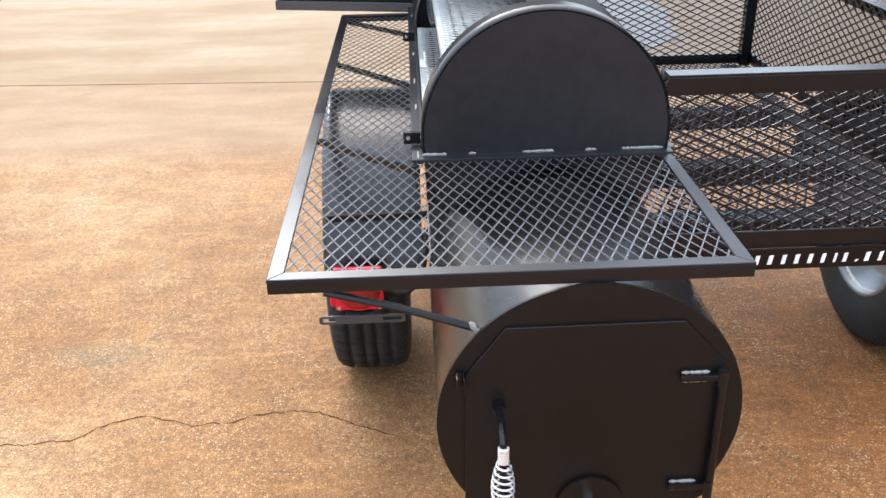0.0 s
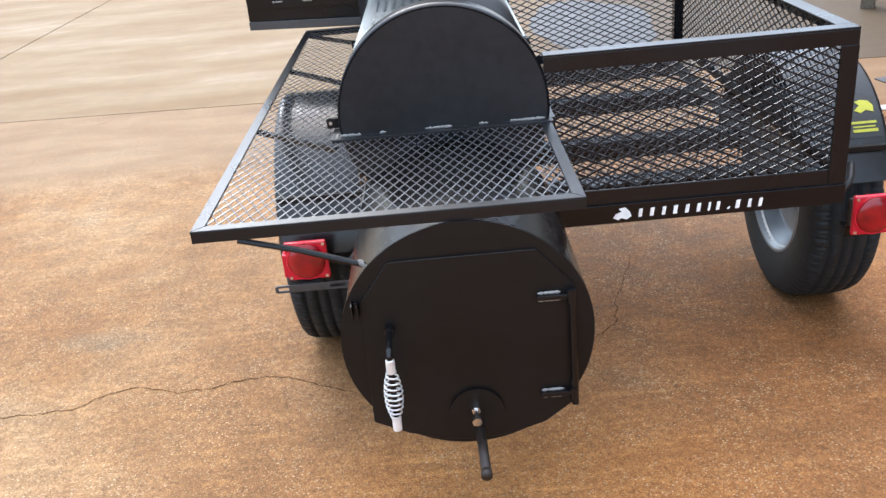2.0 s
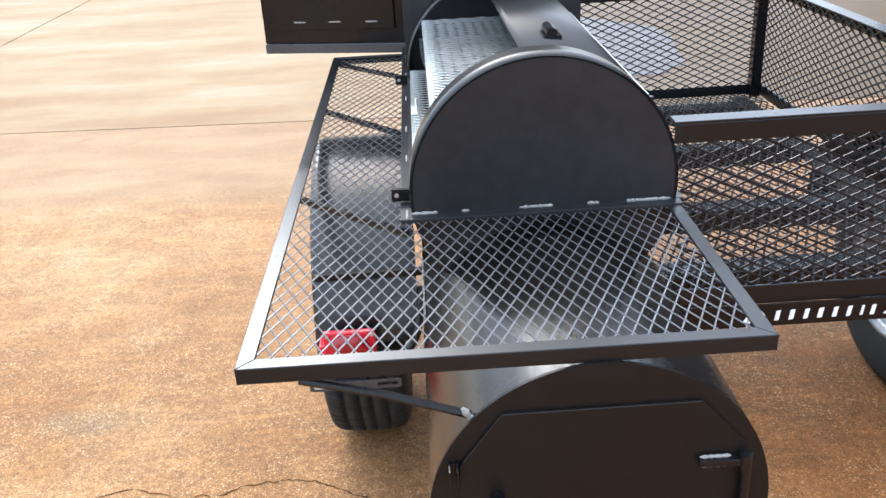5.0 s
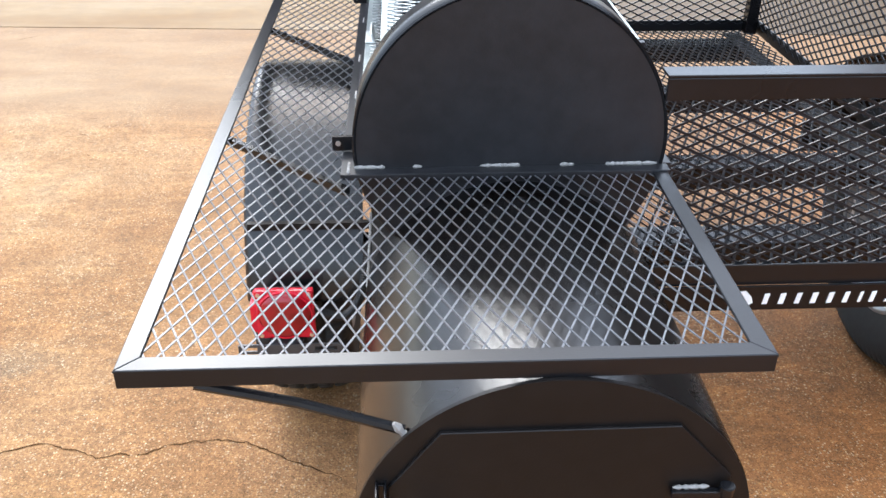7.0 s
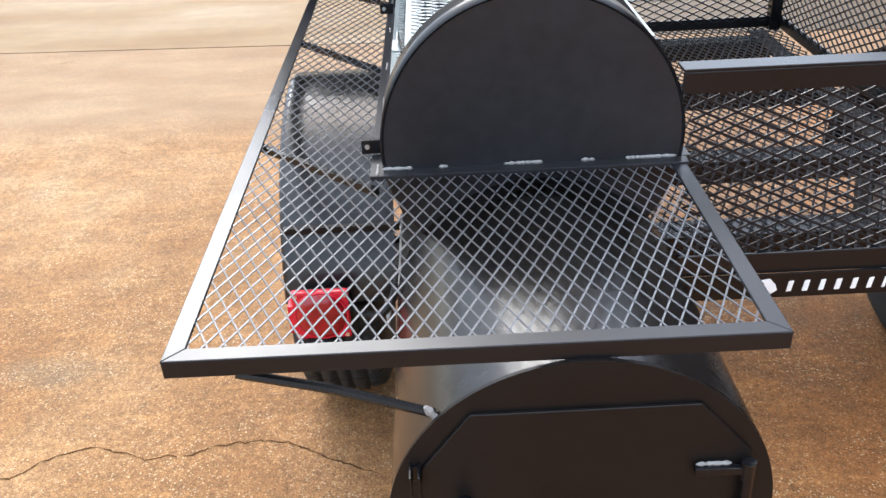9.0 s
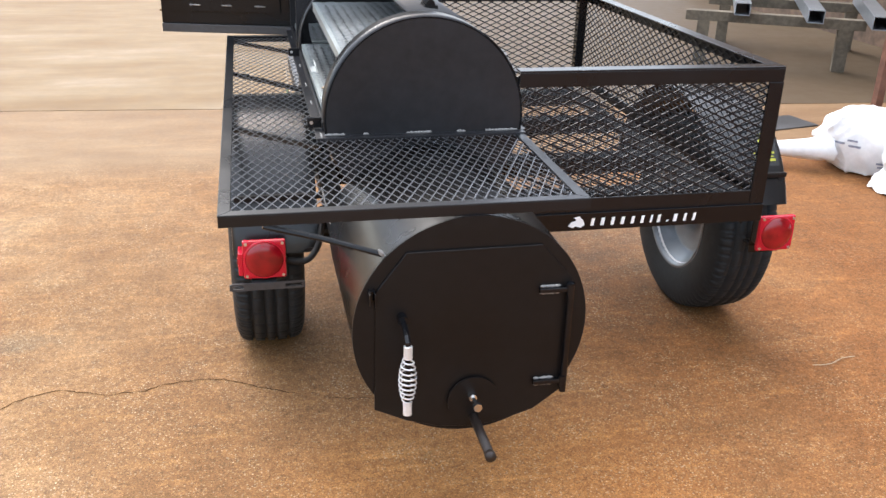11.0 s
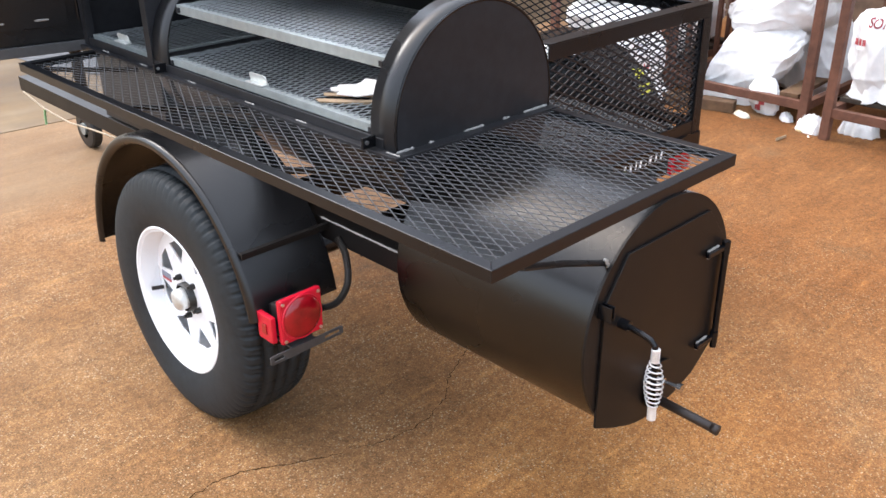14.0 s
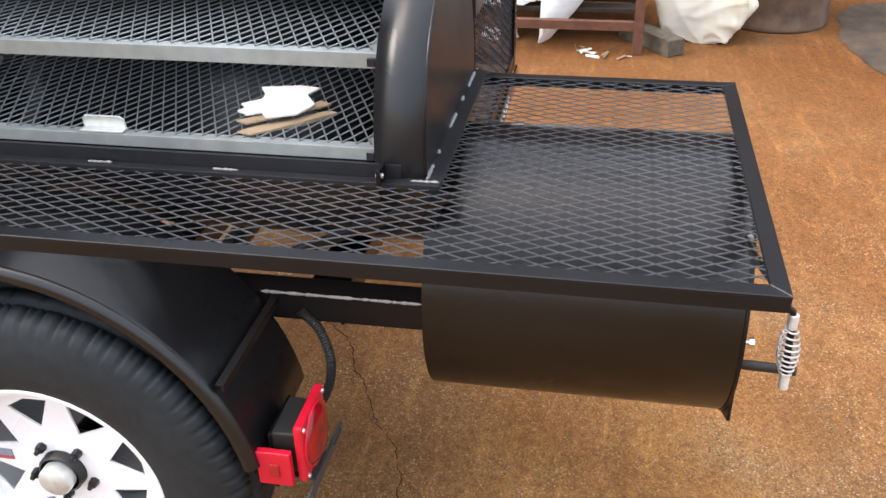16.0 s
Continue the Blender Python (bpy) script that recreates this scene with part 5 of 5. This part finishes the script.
crumpled_hem(seeded(1), 0.19, 0.12, 0.16, 4.0, 1.2)
crumpled_hem(seeded(5), 0.18, 0.11, 0.10, 7.0, 1.15)
# sacks on the ground in front of and beside the racks
sorghum = build_sack((3.37, 2.04, 0), (0.40, 0.24, 0.57), -42, 21, "printed white grain sack slumped upright on the ground", SACK, (-0.10, 0.05), 0.22)
crumpled_hem(sorghum, 0.185, 0.115, 0.12, 2.0)
flat_sack = build_sack((3.34, 2.50, 0), (0.56, 0.42, 0.36), -32, 22, "white sack lying flat beside the printed grain sack", SACK)
bm = bmesh.new()
tube(bm, [(3.14, 2.46, 0.13), (3.02, 2.52, 0.11), (2.90, 2.59, 0.095), (2.82, 2.65, 0.085), (2.75, 2.72, 0.06), (2.70, 2.78, 0.045)], 0.05, 10, True, lambda i: (1.5, 1.1, 0.8, 0.55, 0.38, 0.3)[i])
for v in bm.verts:
    v.co += noise.noise_vector(v.co * 22) * 0.012
tail = part("gathered_corner", bm, SACK, flat_sack, "twisted corner of the sack", 40)
tail.matrix_basis = flat_sack.matrix_basis.inverted()
build_sack((3.84, -0.17, 0.0), (0.54, 0.34, 0.46), 82, 23, "creased cream-stained sack beside the timber block", SACK_WARM, tip=(0, -8))


def build_scrap(at, wide, deep, high, rot, seed, label, mat=SACK):
    """A torn, crumpled piece of sack cloth lying on the ground."""
    bm = bmesh.new()
    nx, ny = 18, 14
    top, under = [], []
    for i in range(nx + 1):
        for j in range(ny + 1):
            u, v = 2 * i / nx - 1, 2 * j / ny - 1
            k = 1 - 0.35 * abs(noise.noise((u * 2 + seed, v * 2, 1))) - 0.22 * (abs(u * v))
            x, y = u * wide / 2 * k, v * deep / 2 * k
            rise = max(0.0, 1 - max(u * u, v * v)) ** 0.5
            z = 0.004 + high * rise * (0.35 + 0.9 * (1 - abs(noise.noise((u * 2.6 + seed, v * 2.6, 5)))) ** 3)
            top.append(bm.verts.new((x, y, z)))
            under.append(bm.verts.new((x, y, 0.0 if rise < 0.3 else z * 0.4)))
    def at_grid(row, i, j):
        return row[i * (ny + 1) + j]
    for i in range(nx):
        for j in range(ny):
            bm.faces.new([at_grid(top, i + a, j + b) for a, b in ((0, 0), (1, 0), (1, 1), (0, 1))])
            bm.faces.new([at_grid(under, i + a, j + b) for a, b in ((0, 1), (1, 1), (1, 0), (0, 0))])
    rim = [(i, 0) for i in range(nx)] + [(nx, j) for j in range(ny)] + [(i, ny) for i in range(nx, 0, -1)] + [(0, j) for j in range(ny, 0, -1)]
    for (a, b), (c, d) in zip(rim, rim[1:] + rim[:1]):
        bm.faces.new((at_grid(under, a, b), at_grid(under, c, d), at_grid(top, c, d), at_grid(top, a, b)))
    ob = part("cloth_scrap", bm, mat, None, "", 30)
    ob.matrix_basis = pose(*at, 0, 0, rot)
    return tagged(ob, label, "scrap", "scraps under the racks")


build_scrap((3.54, 1.42, 0), 0.13, 0.06, 0.02, 60, 1.7, "torn cream scrap of sack cloth beside the timber beam", SACK_WARM)
build_scrap((3.64, 1.21, 0), 0.12, 0.07, 0.035, 40, 4.1, "crumpled scrap of white sack cloth near the rack foot")
build_scrap((3.545, 1.03, 0), 0.17, 0.12, 0.075, 75, 8.3, "bunched scrap of white plastic at the rack foot")
build_scrap((3.67, 0.83, 0), 0.22, 0.15, 0.085, 95, 12.9, "bunched white plastic lying below the rack's rail")
build_sack((3.68, 1.37, 0.0), (0.15, 0.12, 0.20), -70, 25, "crumpled red-printed scrap of sack beside the rail", SACK)
bm = bmesh.new()
box(bm, (-0.42, -0.05, 0), (0.42, 0.05, 0.022), 0.003)
plank = part("plank", bm, BROWN_WOOD)
plank.matrix_basis = pose(4.03, 1.235, 0.1335, 0, 0, 4)
tagged(plank, "dark brown plank laid across the rack's lower rails", "plank")
lay_on(text_part("SORGHUM", 0.048, RED_INK, sorghum, pose(-0.03, -0.2, 0.41, 90, 6, 0), 0.78), sorghum.name, 0.002)
def sack_bar(u0, u1, z0, z1, mat, name="print_bar"):
    u0, u1, z0, z1 = u0 - 0.02, u1 - 0.02, z0 - 0.02, z1 - 0.02
    bm = bmesh.new()
    n = max(2, int((u1 - u0) / 0.008))
    cols = [[bm.verts.new((u0 + (u1 - u0) * i / n, -0.2, z)) for z in (z0, (z0 + z1) / 2, z1)] for i in range(n + 1)]
    for p, q in zip(cols, cols[1:]):
        bm.faces.new((p[0], q[0], q[1], p[1]))
        bm.faces.new((p[1], q[1], q[2], p[2]))
    lay_on(part(name, bm, mat, sorghum), sorghum.name, 0.002)
for k, (a, w) in enumerate(((-0.09, 0.007), (-0.07, 0.007), (-0.05, 0.016), (-0.022, 0.008), (-0.005, 0.008), (0.018, 0.007), (0.04, 0.007), (0.056, 0.014))):
    sack_bar(a + 0.02, a + 0.02 + w, 0.232 - 0.002 * k, 0.27 - 0.002 * k, BLUE_INK if k < 4 else RED_INK, "logo_bar")
for z, a, b in ((0.385, 0.0, 0.07), (0.36, 0.0, 0.07), (0.335, 0.0, 0.07), (0.205, -0.1, 0.06), (0.165, -0.11, 0.11), (0.14, -0.05, 0.03)):
    sack_bar(a, b, z, z + 0.008, GREY_INK)

def print_on(sack, marks, mat):
    """Flat printed marks (u, z, w, h) pressed onto the front of a sack."""
    for u, z, w, h in marks:
        bm = bmesh.new()
        cols = [[bm.verts.new((u + w * i / 5, -0.4, z + h * j / 3)) for j in range(4)] for i in range(6)]
        for p, q in zip(cols, cols[1:]):
            for j in range(3):
                bm.faces.new((p[j], q[j], q[j + 1], p[j + 1]))
        lay_on(part("print_bar", bm, mat, sack), sack.name, 0.003)


scrap_sack = seeded(25)
print_on(scrap_sack, ((-0.04, 0.02, 0.03, 0.04), (-0.02, 0.06, 0.03, 0.04), (0.0, 0.10, 0.03, 0.03)), RED_INK)
print_on(seeded(22), ((-0.16, 0.17, 0.05, 0.012), (-0.09, 0.16, 0.06, 0.012), (-0.10, 0.19, 0.05, 0.01), (0.06, 0.08, 0.05, 0.012), (0.07, 0.06, 0.06, 0.01)), GREY_INK)
print_on(seeded(6), [(-0.15 + 0.05 * i, 0.08 + 0.05 * j + 0.012 * (i % 2), 0.034, 0.016) for i in range(6) for j in range(6)], RED_INK)
print_on(seeded(2), ((-0.10, 0.30, 0.05, 0.01), (-0.09, 0.27, 0.06, 0.01), (-0.02, 0.24, 0.05, 0.008), (0.04, 0.42, 0.04, 0.03)), GREY_INK)
lay_on(text_part("SORGHUM", 0.062, RED_INK, seeded(1), pose(0.03, -0.4, 0.36, 90, 8, 0), 0.85), seeded(1).name, 0.003)
print_on(seeded(1), ((-0.17, 0.29, 0.022, 0.03), (-0.14, 0.29, 0.018, 0.03), (-0.115, 0.29, 0.022, 0.03)), RED_INK)

bm = bmesh.new()
box(bm, (-0.2, -0.05, 0), (0.2, 0.05, 0.085), 0.006)
for v in bm.verts:
    v.co += Vector((noise.noise(v.co * 20), noise.noise(v.co * 21 + Vector((3, 0, 0))), 0)) * 0.004
block = part("timber_block", bm, TIMBER)
block.matrix_basis = pose(3.62, 0.045, 0, 0, 0, 38)
tagged(block, "weathered grey timber block on the ground", "timber")
bm = bmesh.new()
box(bm, (-0.22, -0.045, 0), (0.22, 0.045, 0.06), 0.005)
beam = part("timber_beam", bm, BROWN_WOOD)
beam.matrix_basis = pose(3.525, 1.70, 0, 0, 0, 104)
tagged(beam, "brown timber beam lying under the rack", "timber")

def build_drum(at, r, h, label):
    d = thing("steel_drum", label, "drum", at)
    bm = bmesh.new()
    prof = [(0.0, 0.001), (0.0, r), (0.012, r + 0.006), (0.024, r)]
    for z in (h / 3, 2 * h / 3):
        prof += [(z - 0.018, r), (z, r + 0.012), (z + 0.018, r)]
    prof += [(h - 0.02, r), (h - 0.008, r + 0.006), (h, r), (h - 0.01, r - 0.01), (h - 0.012, 0.001)]
    lathe(bm, prof, 56, pose(0, 0, 0, 0, -90, 0))
    part("barrel", bm, RUSTY, d, "rust-brown barrel", 30)
    for z in (h / 3, 2 * h / 3, h - 0.012):
        bm = bmesh.new()
        tube(bm, [((r + 0.004) * math.cos(k * math.tau / 48), (r + 0.004) * math.sin(k * math.tau / 48), z) for k in range(49)], 0.011, 8, False)
        part("hoop", bm, RUSTY, d, smooth=60)
    return d


build_drum((4.18, -0.62, 0), 0.29, 0.88, "rust-brown steel drum standing on the red-stained ground")

# pale steel channels on trestles at the back of the yard
for i, (x, y, rot, z) in enumerate(((4.35, 5.75, 62, 0.42), (4.75, 5.35, 62, 0.42), (5.1, 5.0, 60, 0.42))):
    bm = bmesh.new()
    L = 1.6
    for lo, hi in (((-L / 2, -0.06, 0), (L / 2, 0.06, 0.006)), ((-L / 2, -0.06, 0.006), (L / 2, -0.054, 0.1)), ((-L / 2, 0.054, 0.006), (L / 2, 0.06, 0.1)), ((-L / 2, -0.054, 0.094), (L / 2, 0.054, 0.1))):
        box(bm, lo, hi, 0.001)
    ob = part("steel_beam", bm, GALV_RIM)
    ob.matrix_basis = pose(x, y, z, 0, 0, rot)
    tagged(ob, "pale galvanised hollow steel beam resting on timber trestle", "steel beam", "beams on the trestle")
for x, y in ((4.3, 5.1), (4.95, 5.95)):
    tr = thing("trestle", "dark timber trestle carrying steel beams", "trestle", (x, y, 0), "trestles")
    bm = bmesh.new()
    box(bm, (-0.7, -0.05, 0.34), (0.7, 0.05, 0.42), 0.004, pose(0, 0, 0, 0, 0, -28))
    part("top_beam", bm, TIMBER, tr)
    for u in (-0.55, 0.55):
        bm = bmesh.new()
        box(bm, (u - 0.05, -0.05, 0), (u + 0.05, 0.05, 0.34), 0.004, pose(0, 0, 0, 0, 0, -28))
        part("leg", bm, TIMBER, tr)

bm = bmesh.new()
box(bm, (-0.3, -0.13, 0), (0.3, 0.13, 0.008), 0.002)
sheet = part("metal_sheet", bm, DULL)
sheet.matrix_basis = pose(3.30, 3.37, 0.0, 0, 0, 12)
tagged(sheet, "flat dark grey steel sheet lying on the ground", "metal sheet")
bm = bmesh.new()
tube(bm, [(-0.80, 8.25, 0.006), (-0.77, 8.265, 0.012), (-0.73, 8.268, 0.006)], 0.012, 6, True, lambda i: (0.5, 1.0, 0.4)[i])
tagged(part("dead_leaf", bm, CRACK), "dark dead leaf lying on the pale slab", "litter", "scraps on the ground")
# scraps of paper and wood on the ground
rng = random.Random(5)
for i in range(17):
    x, y = (rng.uniform(3.36, 3.56), rng.uniform(0.10, 0.46)) if i < 14 else (rng.uniform(3.3, 3.5), rng.uniform(0.95, 1.4))
    bm = bmesh.new()
    L, w = rng.uniform(0.02, 0.09), rng.uniform(0.004, 0.012)
    box(bm, (-L / 2, -w / 2, 0), (L / 2, w / 2, 0.004), 0.001)
    for v in bm.verts:
        v.co.z += max(0, 0.3 * abs(v.co.x) * rng.random())
    ob = part("litter", bm, (CARD_WHITE, STRAW, CARD)[i % 3])
    ob.matrix_basis = pose(x, y, 0.001, 0, 0, rng.uniform(0, 180))
    tagged(ob, "small pale scrap of card or wood on the ground", "litter", "scraps on the ground")
bm = bmesh.new()
tube(bm, [(-0.165, 0.166, 0.003), (-0.107, 0.149, 0.005), (-0.044, 0.129, 0.003)], 0.0017, 6)
twig = part("straw", bm, STRAW)
tagged(twig, "thin pale straw lying on the concrete", "litter", "scraps on the ground")
bm = bmesh.new()
tube(bm, [(1.826, 0.584, 0.003), (1.86, 0.575, 0.006), (1.896, 0.583, 0.003), (1.95, 0.605, 0.007), (2.002, 0.613, 0.003)], 0.0013, 6)
tagged(part("string", bm, ROPE), "short pale string lying on the concrete", "litter", "scraps on the ground")
